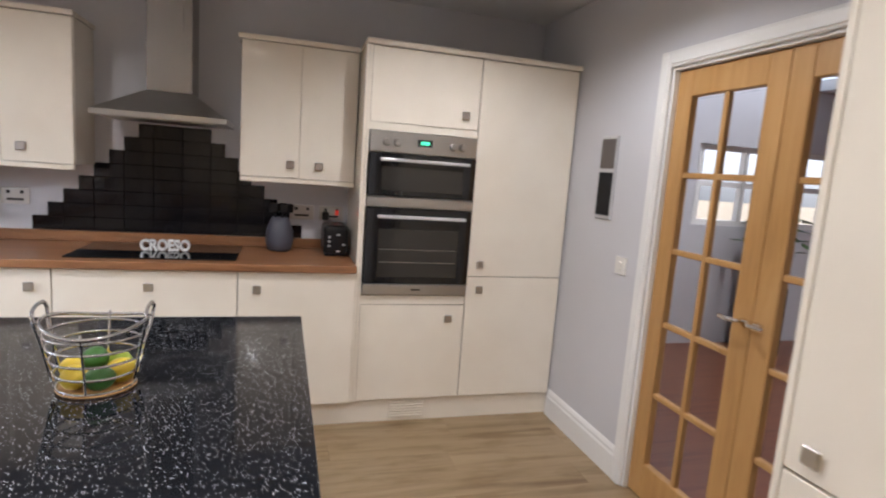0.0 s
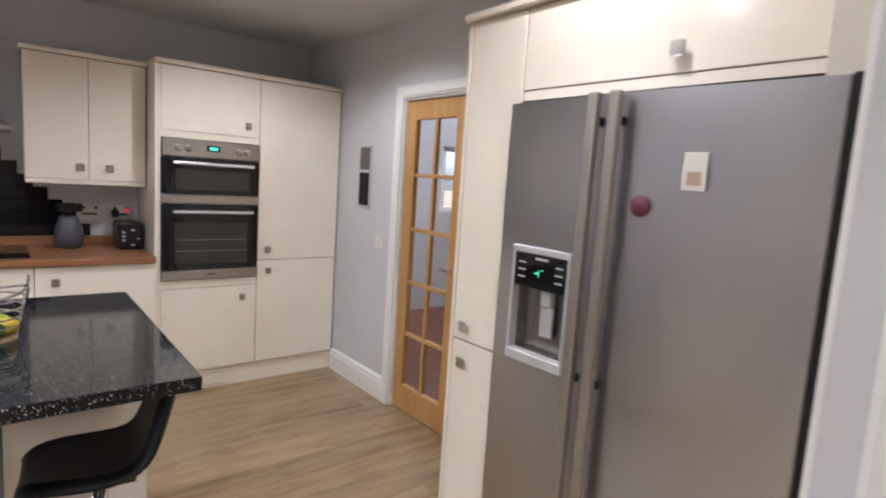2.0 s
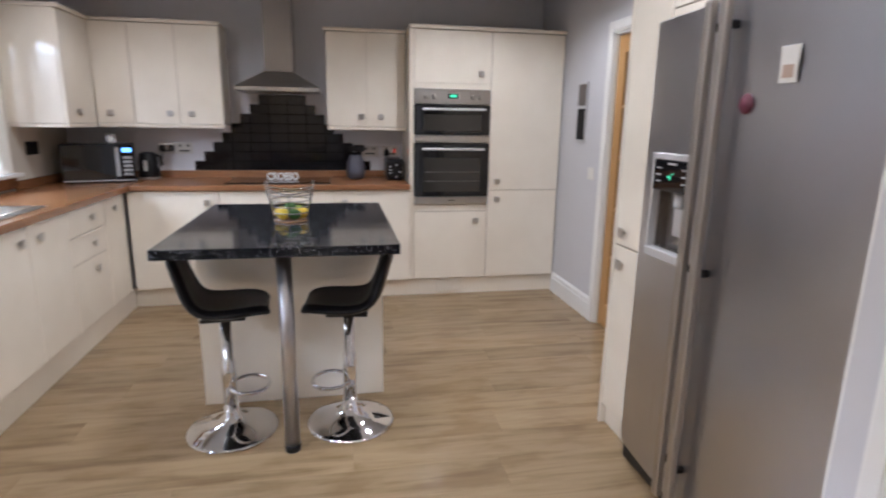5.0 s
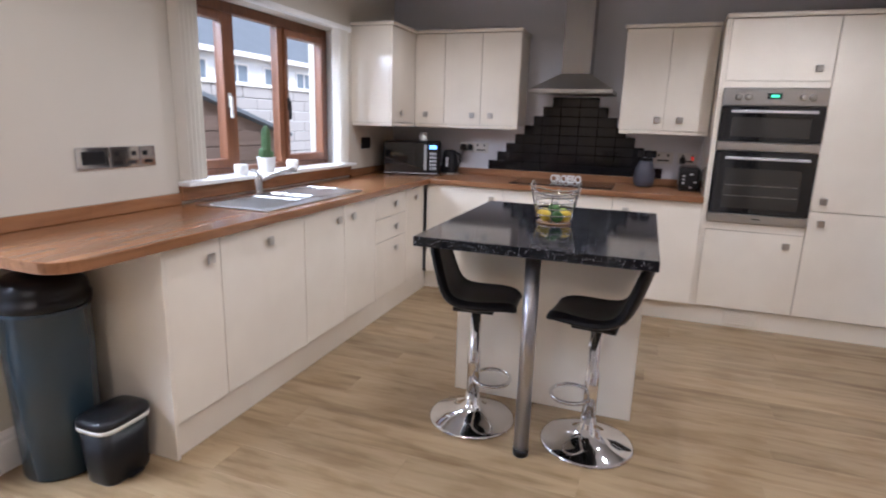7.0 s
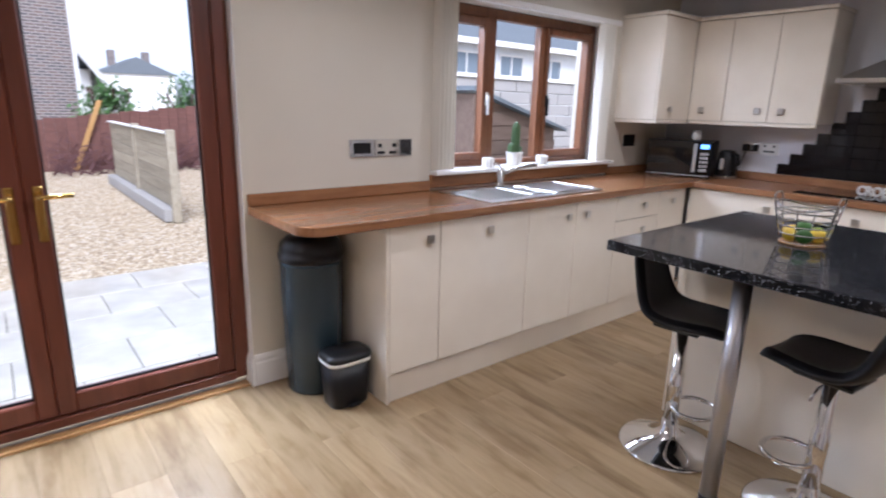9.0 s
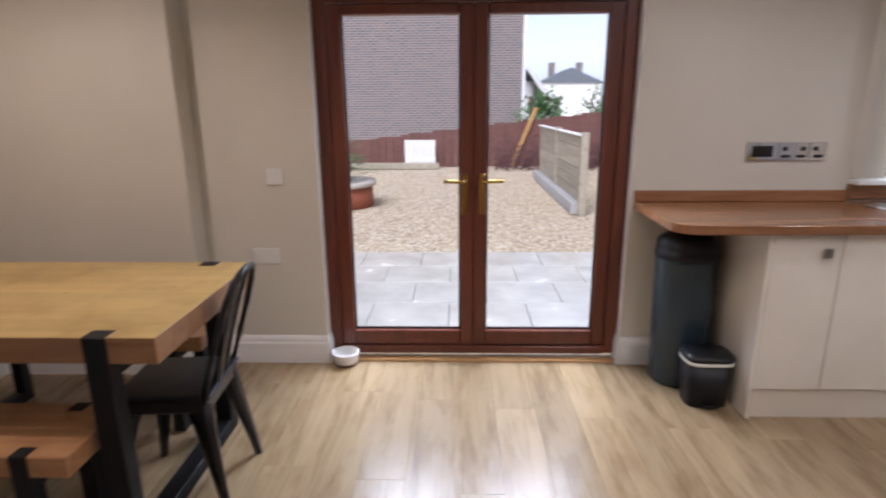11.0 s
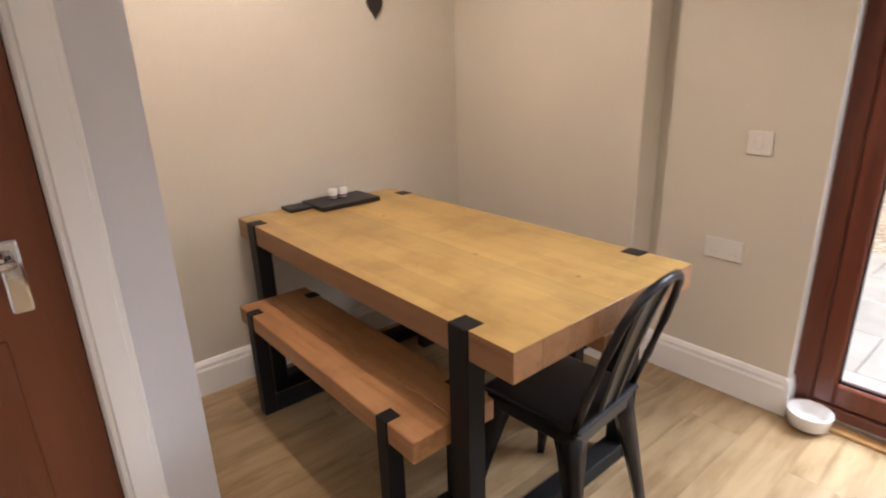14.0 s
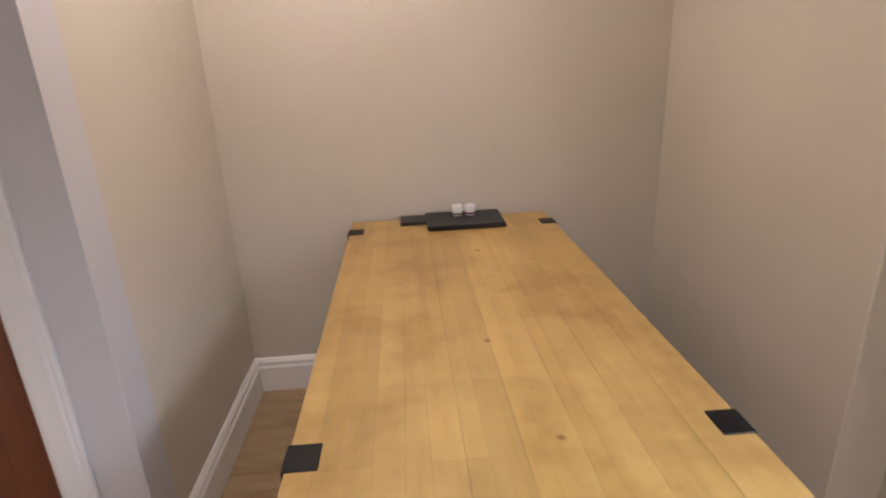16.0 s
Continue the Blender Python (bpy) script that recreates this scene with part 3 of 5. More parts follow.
for a0, a1 in ((1.9535, 2.515), (1.39, 1.9515)):
    s = 0.09
    i0, i1 = a0 + s, a1 - s
    rows = [(2.17, 2.21, a0, i0, 0.005, 1.934), (2.17, 2.21, i1, a1, 0.005, 1.934), (2.17, 2.21, i0, i1, 0.005, 0.17), (2.17, 2.21, i0, i1, 1.822, 1.934)]
    mid = (i0 + i1) / 2
    rows += [(2.175, 2.205, mid - 0.012, mid + 0.012, 0.17, 1.822)]
    zs = [0.17 + 0.3304 * k for k in range(6)]
    rows += [(2.1755, 2.2045, i0, i1, z - 0.012, z + 0.012) for z in zs[1:5]]
    boxes("leaf", rows, OAKDOOR, pair, 0.004)
    for k in range(5):
        for b0, b1 in ((i0, mid - 0.012), (mid + 0.012, i1)):
            box("pane", 2.187, 2.192, b0, b1, zs[k] + 0.012, zs[k + 1] - 0.012, GLASS, pair, 0).visible_shadow = False
for yc, s in ((1.978, 1), (1.927, -1)):
    turned("rose", [(0.024, -0.004), (0.026, 0.0), (0.024, 0.004)], (2.164, yc, 0.98), CHROME, pair)
    tube("lever", [(2.168, yc, 0.98), (2.12, yc, 0.98), (2.112, yc + s * 0.015, 0.98), (2.112, yc + s * 0.07, 0.98)], 0.0085, CHROME, pair, 10)

# room beyond the glazed doors
structure(box("floor_next_room", EX + 0.12, 7.0, -0.02, 4.6, -0.05, 0.0, HALLFLOOR, bev=0), "brown wood floor of the next room", "floor")
structure(boxes("wall_next_room", [(7.0, 7.12, 0.2, 4.6, 0, H), (EX + 0.12, 4.1, 4.6, 4.7, 0, H), (5.7, 7.12, 4.6, 4.7, 0, H), (4.1, 5.7, 4.6, 4.7, 0, 1.12), (4.1, 5.7, 4.6, 4.7, 1.85, H), (EX + 0.12, 7.12, 0.1, 0.2, 0, H)], GREY, bev=0), "pale painted wall of the next room", "wall")
structure(box("ceiling_next_room", 5.3, 7.2, -0.1, 4.7, H, H + 0.1, CEIL, bev=0), "white ceiling of the next room", "ceiling")
w2 = structure(boxes("window_2", [(4.1 + k * 0.5 + 0.025, 4.1 + k * 0.5 + 0.075, 4.62, 4.68, 1.12, 1.85) for k in range(4)] + [(4.1, 5.7, 4.625, 4.675, z - 0.025, z + 0.025) for z in (1.145, 1.5, 1.825)], WHITE), "white framed window in the next room", "window")
pl = thing("potted_plant", (4.75, 4.3, 0.0), "green leafy plant in a dark pot on a stand", "plant")
turned("pot", [(0.11, 0.62), (0.15, 0.64), (0.17, 0.9), (0.15, 0.9)], (4.75, 4.3, 0), BLACKPL, pl)
boxes("stand", [(4.62, 4.88, 4.17, 4.43, 0.0, 0.62)], SOFA, pl, 0.01)
bm = bmesh.new()
for i in range(60):
    a, r, h = random.uniform(0, 6.28), random.uniform(0.05, 0.28), random.uniform(0.92, 1.25)
    c = Vector((4.75 + r * math.cos(a), 4.3 + r * math.sin(a), h))
    u = Vector((random.uniform(-1, 1), random.uniform(-1, 1), random.uniform(-0.4, 0.6))).normalized() * 0.09
    w = u.cross(Vector((0.2, 0.3, 1))).normalized() * 0.03
    bm.faces.new([bm.verts.new(c + q) for q in (-u, w, u, -w)])
mesh_ob("leaves", bm, LEAF, pl)
so = thing("armchair", (4.6, 1.3, 0), "charcoal upholstered armchair on the brown floor", "armchair")
box("seat", 4.2, 4.95, 0.95, 1.6, 0.12, 0.45, SOFA, so, 0.05, 3)
box("backrest", 4.75, 5.05, 0.9, 1.65, 0.15, 0.95, SOFA, so, 0.06, 3)
parts("armrest", [(4.2, 5.0, 0.78, 0.94, 0.1, 0.62), (4.2, 5.0, 1.61, 1.77, 0.1, 0.62)], SOFA, so, 0.04)
parts("foot", [(4.24, 4.3, 0.84, 0.9, 0, 0.12), (4.24, 4.3, 1.65, 1.71, 0, 0.12), (4.92, 4.98, 0.84, 0.9, 0, 0.12), (4.92, 4.98, 1.65, 1.71, 0, 0.12)], BLACKPL, so, 0.005)

# ---------- kitchen units ----------


def knob(parent, c, face):
    """Square dished knob on a door; face: the way the door looks."""
    x, y, z = c
    r = 0.021
    if face == "-y":
        return boxes("knob", [(x - r, x + r, y - 0.024, y - 0.014, z - r, z + r), (x - 0.009, x + 0.009, y - 0.015, y, z - 0.009, z + 0.009)], NICKEL, parent, 0.004)
    s = 1 if face == "+x" else -1
    a = sorted((x + s * 0.014, x + s * 0.024))
    b = sorted((x, x + s * 0.015))
    return boxes("knob", [(*a, y - r, y + r, z - r, z + r), (*b, y - 0.009, y + 0.009, z - 0.009, z + 0.009)], NICKEL, parent, 0.004)


def unit(name, face, f, a0, a1, z0, z1, depth, fronts, label, knobs=(), cat="cupboard"):
    """Cabinet: body, doors (a0,a1,z0,z1) and knobs (a,z) on the front plane f."""
    if face == "-y":
        u = thing(name, ((a0 + a1) / 2, f + depth / 2, z0), label, cat)
        box("body", a0, a1, f + 0.021, f + depth, z0, z1, CREAM, u, 0.001)
        for b0, b1, c0, c1 in fronts:
            box("door_front", b0 + 0.0015, b1 - 0.0015, f, f + 0.019, c0 + 0.0015, c1 - 0.0015, CREAM, u, 0.003, 2)
        for a, z in knobs:
            knob(u, (a, f, z), face)
    else:
        s = -1 if face == "+x" else 1
        u = thing(name, (f + s * depth / 2, (a0 + a1) / 2, z0), label, cat)
        box("body", f + s * 0.021, f + s * depth, a0, a1, z0, z1, CREAM, u, 0.001)
        for b0, b1, c0, c1 in fronts:
            box("door_front", f, f + s * 0.019, b0 + 0.0015, b1 - 0.0015, c0 + 0.0015, c1 - 0.0015, CREAM, u, 0.003, 2)
        for a, z in knobs:
            knob(u, (f, a, z), face)
    return u


FB = 3.29  # front plane of the base doors on the hob wall
BZ0, BZ1 = 0.145, 0.868
unit("base_cupboard", "-y", FB, -1.09, -0.47, BZ0, BZ1, 0.55, [(-1.09, -0.47, BZ0, BZ1)], "cream gloss base cupboard under walnut worktop", [(-0.552, 0.785)])
unit("base_cupboard", "-y", FB, -0.468, 0.336, BZ0, BZ1, 0.55, [(-0.468, 0.336, BZ0 + 0.30, BZ1), (-0.468, 0.336, BZ0, BZ0 + 0.30)], "cream gloss pan drawer unit under the hob", [(-0.062, 0.785), (-0.062, 0.40)])
unit("base_cupboard", "-y", FB, 0.338, 0.925, BZ0, BZ1, 0.55, [(0.338, 0.925, BZ0, BZ1)], "cream gloss base cupboard under walnut worktop", [(0.429, 0.778)])
FT = 3.325
oh = unit("oven_housing", "-y", FT, 0.945, 1.553, 0.14, 2.045, 0.53, [(0.96, 1.553, 1.665, 2.045), (0.96, 1.553, 0.14, 0.69)], "tall cream gloss cupboard housing the double oven", [(1.474, 1.739), (1.456, 0.614)])
parts("infill", [(0.945, 0.96, FT, FT + 0.019, 0.14, 2.045), (0.96, 1.553, FT + 0.001, FT + 0.02, 0.693, 0.742), (0.96, 1.553, FT + 0.001, FT + 0.02, 1.625, 1.662)], CREAM, oh, 0.001)
unit("larder_cupboard", "-y", FT, 1.556, 2.14, 0.14, 2.045, 0.53, [(1.556, 2.14, 0.857, 2.045), (1.556, 2.14, 0.14, 0.855)], "tall cream gloss larder cupboard with two doors", [(1.622, 0.926), (1.628, 0.782)])
co = thing("cornice", (1.5, 3.5, 2.045), "cream cornice strip on top of tall cupboards", "cornice")
boxes("strip", [(0.925, 2.145, FT - 0.02, FT + 0.05, 2.047, 2.075), (0.925, 0.975, FT + 0.05, NY, 2.047, 2.075)], CREAM, co, 0.006)
pn = thing("end_panel", (0.936, 3.55, 0.0), "cream gloss end panel beside the oven housing", "panel")
box("board", 0.927, 0.944, FT - 0.002, NY, 0.14, 2.045, CREAM, pn, 0.001)
pz = thing("plinth", (0.5, 3.36, 0.0), "cream plinth under the cupboards with air grille", "plinth")
box("board", -1.13, 2.145, 3.353, 3.371, 0.0, 0.132, CREAM, pz, 0.001)
boxes("grille", [(1.16, 1.36, 3.341, 3.352, 0.025 + k * 0.016, 0.034 + k * 0.016) for k in range(6)], CREAM, pz, 0.001)
box("backing", 1.152, 1.368, 3.349, 3.3525, 0.018, 0.122, CREAM, pz, 0.001)

# double oven
ov = thing("double_oven", (1.256, 3.34, 0.75), "built-in steel double oven with black glass doors", "oven")
OX0, OX1 = 0.963, 1.549
box("control_panel", OX0, OX1, 3.302, 3.345, 1.512, 1.622, STEELH, ov, 0.003)
box("door_upper", OX0, OX1, 3.300, 3.345, 1.285, 1.508, BLACKGLASS, ov, 0.004)
box("door_lower", OX0, OX1, 3.300, 3.345, 0.812, 1.222, BLACKGLASS, ov, 0.004)
parts("trim", [(OX0, OX1, 3.302, 3.345, 1.226, 1.281), (OX0, OX1, 3.302, 3.345, 0.752, 0.808)], STEELH, ov, 0.003)
box("oven_window", OX0 + 0.07, OX1 - 0.07, 3.2975, 3.301, 1.315, 1.44, OVENGLASS, ov, 0.001)
box("oven_window", OX0 + 0.07, OX1 - 0.07, 3.2975, 3.301, 0.85, 1.11, OVENGLASS, ov, 0.001)
for z in (1.475, 1.178):
    box("handle", OX0 + 0.055, OX1 - 0.045, 3.262, 3.276, z - 0.009, z + 0.009, ALU, ov, 0.004, 2)
    parts("handle_post", [(OX0 + 0.075, OX0 + 0.09, 3.275, 3.301, z - 0.006, z + 0.006), (OX1 - 0.08, OX1 - 0.065, 3.275, 3.301, z - 0.006, z + 0.006)], ALU, ov, 0.002)
for kx in (1.05, 1.108, 1.415, 1.465):
    bm = bmesh.new()
    spin(bm, [(0.021, 0.0), (0.019, 0.014), (0.0165, 0.024), (0.013, 0.025)], n=24)
    bmesh.ops.rotate(bm, verts=bm.verts, matrix=Matrix.Rotation(radians(90), 3, "X"))
    bmesh.ops.translate(bm, verts=bm.verts, vec=(kx, 3.302, 1.565))
    mesh_ob("dial", bm, STEELH, ov, True)
box("clock_window", 1.215, 1.297, 3.2995, 3.303, 1.553, 1.59, BLACKGLASS, ov, 0.001)
box("clock_digits", 1.232, 1.282, 3.298, 3.300, 1.563, 1.581, GREENLED, ov, 0)
box("badge", 1.23, 1.28, 3.3, 3.303, 0.776, 0.784, BLACKPL, ov, 0.001)
boxes("rack", [(OX0 + 0.08, OX1 - 0.08, 3.2965, 3.2978, z, z + 0.003) for z in (0.93, 1.0)], NICKEL, ov, 0)

# worktops
wt = thing("worktop", (-0.1, 3.5, 0.87), "walnut block worktop along the hob wall", "worktop")
box("slab", -1.058, 0.926, 3.262, NY - 0.002, 0.87, 0.91, WORKTOP, wt, 0.006, 3)
box("upstand", -1.64, 0.926, NY - 0.022, NY - 0.002, 0.911, 0.968, WORKTOP, wt, 0.003)
ww = thing("worktop", (-1.36, 2.0, 0.87), "walnut block worktop with rounded end under the window", "worktop")
outl = [(WX, 0.27), (-1.17, 0.27)] + [(-1.17 + 0.11 * math.sin(a * math.pi / 16), 0.38 - 0.11 * math.cos(a * math.pi / 16)) for a in range(1, 9)] + [(-1.06, NY - 0.002), (WX, NY - 0.002)]
prism("slab", outl, "z", 0.87, 0.91, WORKTOP_Y, ww, 0.004)
box("upstand", WX + 0.001, WX + 0.021, 0.27, 1.333, 0.911, 0.968, WORKTOP_Y, ww, 0.003)
box("upstand", WX + 0.001, WX + 0.021, 3.052, NY - 0.023, 0.911, 0.968, WORKTOP_Y, ww, 0.003)

# west run
FW = -1.105
unit("base_cupboard", "+x", FW, 0.695, 0.985, BZ0, BZ1, 0.52, [(0.695, 0.985, BZ0, BZ1)], "cream gloss base cupboard under walnut worktop", [(0.915, 0.785)])
unit("base_cupboard", "+x", FW, 0.987, 1.60, BZ0, BZ1, 0.52, [(0.987, 1.60, BZ0, BZ1)], "cream gloss appliance door under walnut worktop", [(1.30, 0.785)])
unit("base_cupboard", "+x", FW, 1.602, 2.42, BZ0, BZ1, 0.52, [(1.602, 2.01, BZ0, BZ1), (2.012, 2.42, BZ0, BZ1)], "cream gloss sink cupboard with two doors", [(1.93, 0.785), (2.10, 0.785)])
unit("drawer_unit", "+x", FW, 2.422, 2.92, BZ0, BZ1, 0.52, [(2.422, 2.92, 0.70, BZ1), (2.422, 2.92, 0.54, 0.70), (2.422, 2.92, BZ0, 0.54)], "cream gloss unit of three drawers", [(2.72, 0.785), (2.72, 0.622), (2.72, 0.465)], "drawers")
unit("base_cupboard", "+x", FW, 2.922, 3.27, BZ0, BZ1, 0.52, [(2.922, 3.27, BZ0, BZ1)], "cream gloss corner base cupboard", [(3.08, 0.785)])
ep = thing("end_panel", (-1.38, 0.686, 0), "cream gloss end panel of the base units", "panel")
box("board", WX + 0.02, -1.10, 0.675, 0.693, 0.0, 0.868, CREAM, ep, 0.002)
pw = thing("plinth", (-1.13, 2.0, 0), "cream plinth under the window cupboards", "plinth")
box("board", -1.135, -1.117, 0.695, 3.37, 0.0, 0.14, CREAM, pw, 0.001)

# wall cupboards
UZ0, UZ1 = 1.335, 2.035
FU = 3.55
unit("wall_cupboard", "-y", FU, -1.06, -0.445, UZ0, UZ1, 0.31, [(-1.06, -0.752, UZ0, UZ1), (-0.752, -0.445, UZ0, UZ1)], "cream gloss wall cupboard with two doors", [(-0.816, 1.41), (-0.665, 1.41)])
unit("wall_cupboard", "-y", FU, 0.315, 0.922, UZ0, UZ1, 0.31, [(0.315, 0.62, UZ0, UZ1), (0.62, 0.922, UZ0, UZ1)], "cream gloss wall cupboard beside the oven housing", [(0.575, 1.41), (0.725, 1.41)])
cu = thing("corner_wall_cupboard", (-1.45, 3.5, UZ0), "cream gloss L-shaped corner wall cupboard", "cupboard")
prism("body", [(WX + 0.001, 3.1), (-1.335, 3.1), (-1.335, FU + 0.021), (-1.062, FU + 0.021), (-1.062, NY - 0.001), (WX + 0.001, NY - 0.001)], "z", UZ0, UZ1, CREAM, cu)
box("door_front", -1.334, -1.315, 3.102, FU - 0.002, UZ0 + 0.001, UZ1 - 0.001, CREAM, cu, 0.003, 2)
box("door_front", -1.312, -1.063, FU, FU + 0.019, UZ0 + 0.001, UZ1 - 0.001, CREAM, cu, 0.003, 2)
knob(cu, (-1.315, 3.25, 1.41), "+x")
knob(cu, (-1.215, FU, 1.41), "-y")
for nm, rows in (("cornice", [(-1.34, -0.435, FU - 0.02, FU + 0.03, UZ1 + 0.001, UZ1 + 0.026), (-1.34, -1.295, 3.085, FU - 0.02, UZ1 + 0.001, UZ1 + 0.026), (WX + 0.002, -1.34, 3.085, 3.13, UZ1 + 0.001, UZ1 + 0.026), (-0.46, -0.435, FU + 0.03, NY - 0.002, UZ1 + 0.001, UZ1 + 0.026)]),
                 ("cornice", [(0.3, 0.924, FU - 0.02, FU + 0.03, UZ1 + 0.001, UZ1 + 0.026), (0.3, 0.33, FU + 0.03, NY - 0.002, UZ1 + 0.001, UZ1 + 0.026)]),
                 ("pelmet", [(-1.31, -0.447, FU + 0.004, FU + 0.02, UZ0 - 0.028, UZ0 - 0.001), (-1.334, -1.316, 3.105, FU + 0.004, UZ0 - 0.028, UZ0 - 0.001), (WX + 0.002, -1.334, 3.105, 3.12, UZ0 - 0.028, UZ0 - 0.001)]),
                 ("pelmet", [(0.317, 0.922, FU + 0.004, FU + 0.02, UZ0 - 0.028, UZ0 - 0.001), (0.317, 0.335, FU + 0.02, NY - 0.002, UZ0 - 0.028, UZ0 - 0.001)])):
    c = thing(nm, ((rows[0][0] + rows[0][1]) / 2, rows[0][2], rows[0][4]), "cream %s strip on the wall cupboards" % nm, nm)
    boxes("strip", rows, CREAM, c, 0.004)

# hood
ho = thing("cooker_hood", (-0.04, 3.7, 1.6), "steel pyramid cooker hood with chimney", "cooker hood")
bm = bmesh.new()
lv = [(-0.34, 0.262, 3.40, 1.585), (-0.34, 0.262, 3.40, 1.61), (-0.15, 0.075, 3.63, 1.735)]
rg = []
for x0, x1, y0, z in lv:
    rg.append([bm.verts.new(p) for p in ((x0, y0, z), (x1, y0, z), (x1, NY - 0.002, z), (x0, NY - 0.002, z))])
for a, b in zip(rg, rg[1:]):
    for i in range(4):
        bm.faces.new((a[i], a[(i + 1) % 4], b[(i + 1) % 4], b[i]))
bm.faces.new(rg[0][::-1])
bm.faces.new(rg[-1])
mesh_ob("canopy", bm, STEELH, ho)
box("chimney", -0.145, 0.07, 3.635, NY - 0.002, 1.735, H - 0.001, CHIMNEY, ho, 0.003)
box("filter", -0.30, 0.22, 3.44, NY - 0.05, 1.580, 1.584, NICKEL, ho, 0.001)

# hob, letters, jug, toaster
hb = thing("ceramic_hob", (-0.06, 3.55, 0.91), "black glass hob set on the walnut worktop", "hob")
box("glass", -0.44, 0.325, 3.335, 3.80, 0.9105, 0.917, BLACKGLASS, hb, 0.002)
CU = bpy.data.curves.new("letters", "FONT")
CU.body, CU.size, CU.extrude, CU.align_x, CU.bevel_depth = "CROESO", 0.078, 0.011, "CENTER", 0.003
tx = new("letters_tmp", CU)
bpy.context.view_layer.update()
me = bpy.data.meshes.new_from_object(tx)
bpy.data.objects.remove(tx)
me.materials.append(CERAMIC)
le = new("word_ornament", me)
le.matrix_world = pose(-0.04, 3.56, 0.921, 90, 0, 0) @ Matrix.Diagonal((0.78, 1.0, 1.0, 1.0))
tagged(le, "white block letters spelling CROESO on the hob", "ornament")

jg = thing("utensil_jug", (0.53, 3.72, 0.91), "slate grey bulbous pot holding black utensils", "utensil pot")
turned("pot", [(0.05, 0.0), (0.068, 0.01), (0.078, 0.06), (0.074, 0.12), (0.055, 0.175), (0.045, 0.195), (0.04, 0.195), (0.038, 0.1)], (0.53, 3.72, 0.911), GREYJUG, jg)
bm = bmesh.new()
for i in range(5):
    a = i * 1.3
    bm_tube(bm, [(0.53 + 0.012 * math.cos(a), 3.72 + 0.012 * math.sin(a), 1.04), (0.53 + 0.04 * math.cos(a), 3.72 + 0.03 * math.sin(a), 1.14)], 0.006, 6)
    c = (0.53 + 0.048 * math.cos(a), 3.72 + 0.036 * math.sin(a), 1.155)
    bm_box(bm, c[0] - 0.024, c[0] + 0.024, c[1] - 0.006, c[1] + 0.006, c[2] - 0.022, c[2] + 0.03, 0.005)
mesh_ob("utensil", bm, BLACKPL, jg)

to = thing("toaster", (0.84, 3.66, 0.91), "black two-slot toaster with silver buttons", "toaster")
box("body", 0.77, 0.91, 3.56, 3.80, 0.922, 1.085, BLACKPL, to, 0.025, 4)
box("base", 0.778, 0.902, 3.57, 3.79, 0.911, 0.923, BLACKPL, to, 0.003)
boxes("slot", [(0.80, 0.83, 3.59, 3.77, 1.083, 1.087), (0.85, 0.88, 3.59, 3.77, 1.083, 1.087)], GUNMETAL, to, 0)
parts("button", [(0.793, 0.808, 3.554, 3.561, z, z + 0.012) for z in (0.965, 0.99, 1.015)] + [(0.84, 0.862, 3.554, 3.561, 1.03, 1.04), (0.84, 0.862, 3.554, 3.561, 0.935, 0.946), (0.872, 0.89, 3.548, 3.561, 0.975, 0.985)], ALU, to, 0.002)


def socket(name, face, c, n, w=0.085, m=NICKEL, label="", plug=False):
    """Row of n socket plates."""
    x, y, z = c
    s = thing(name, c, label, "socket")
    for k in range(n):
        o = k * (w + 0.003) if n > 1 else 0
        if face == "-y":
            box("plate", x + o, x + o + w, y - 0.008, y, z, z + 0.086, m, s, 0.003, 2)
            boxes("rocker", [(x + o + w * 0.2, x + o + w * 0.32, y - 0.011, y - 0.007, z + 0.055, z + 0.072), (x + o + w * 0.68, x + o + w * 0.8, y - 0.011, y - 0.007, z + 0.055, z + 0.072), (x + o + w * 0.2, x + o + w * 0.8, y - 0.0095, y - 0.007, z + 0.018, z + 0.03)], BLACKPL, s, 0.001)
        else:
            box("plate", x, x + 0.008, y + o, y + o + w, z, z + 0.086, m, s, 0.003, 2)
            boxes("rocker", [(x + 0.007, x + 0.011, y + o + w * 0.2, y + o + w * 0.32, z + 0.055, z + 0.072), (x + 0.007, x + 0.011, y + o + w * 0.65, y + o + w * 0.78, z + 0.055, z + 0.072), (x + 0.007, x + 0.0095, y + o + w * 0.2, y + o + w * 0.8, z + 0.018, z + 0.03)], BLACKPL if m is NICKEL else m, s, 0.001)
    return s


socket("double_socket", "-y", (0.585, NY, 1.085), 1, 0.14, label="chrome double socket above the worktop")
sk = socket("double_socket", "-y", (0.76, NY, 1.085), 1, 0.14, label="chrome cooker switch and socket with plug")
box("plug", 0.775, 0.815, NY - 0.045, NY - 0.009, 1.09, 1.14, BLACKPL, sk, 0.006)
box("neon", 0.853, 0.875, NY - 0.013, NY - 0.008, 1.118, 1.148, REDPL, sk, 0.002)
s2 = socket("double_socket", "-y", (-1.02, NY, 1.10), 2, 0.13, label="chrome sockets with black plugs above the worktop")
parts("plug", [(-1.0, -0.955, NY - 0.045, NY - 0.009, 1.12, 1.17), (-0.93, -0.895, NY - 0.045, NY - 0.009, 1.12, 1.17)], BLACKPL, s2, 0.006)
tube("cable", [(-0.975, NY - 0.03, 1.12), (-0.985, NY - 0.05, 1.05), (-1.0, NY - 0.06, 0.98), (-1.05, NY - 0.08, 0.93)], 0.004, BLACKPL, s2)
s3 = thing("wall_sockets", (WX, 0.81, 1.11), "row of chrome sockets and a black switch plate", "socket")
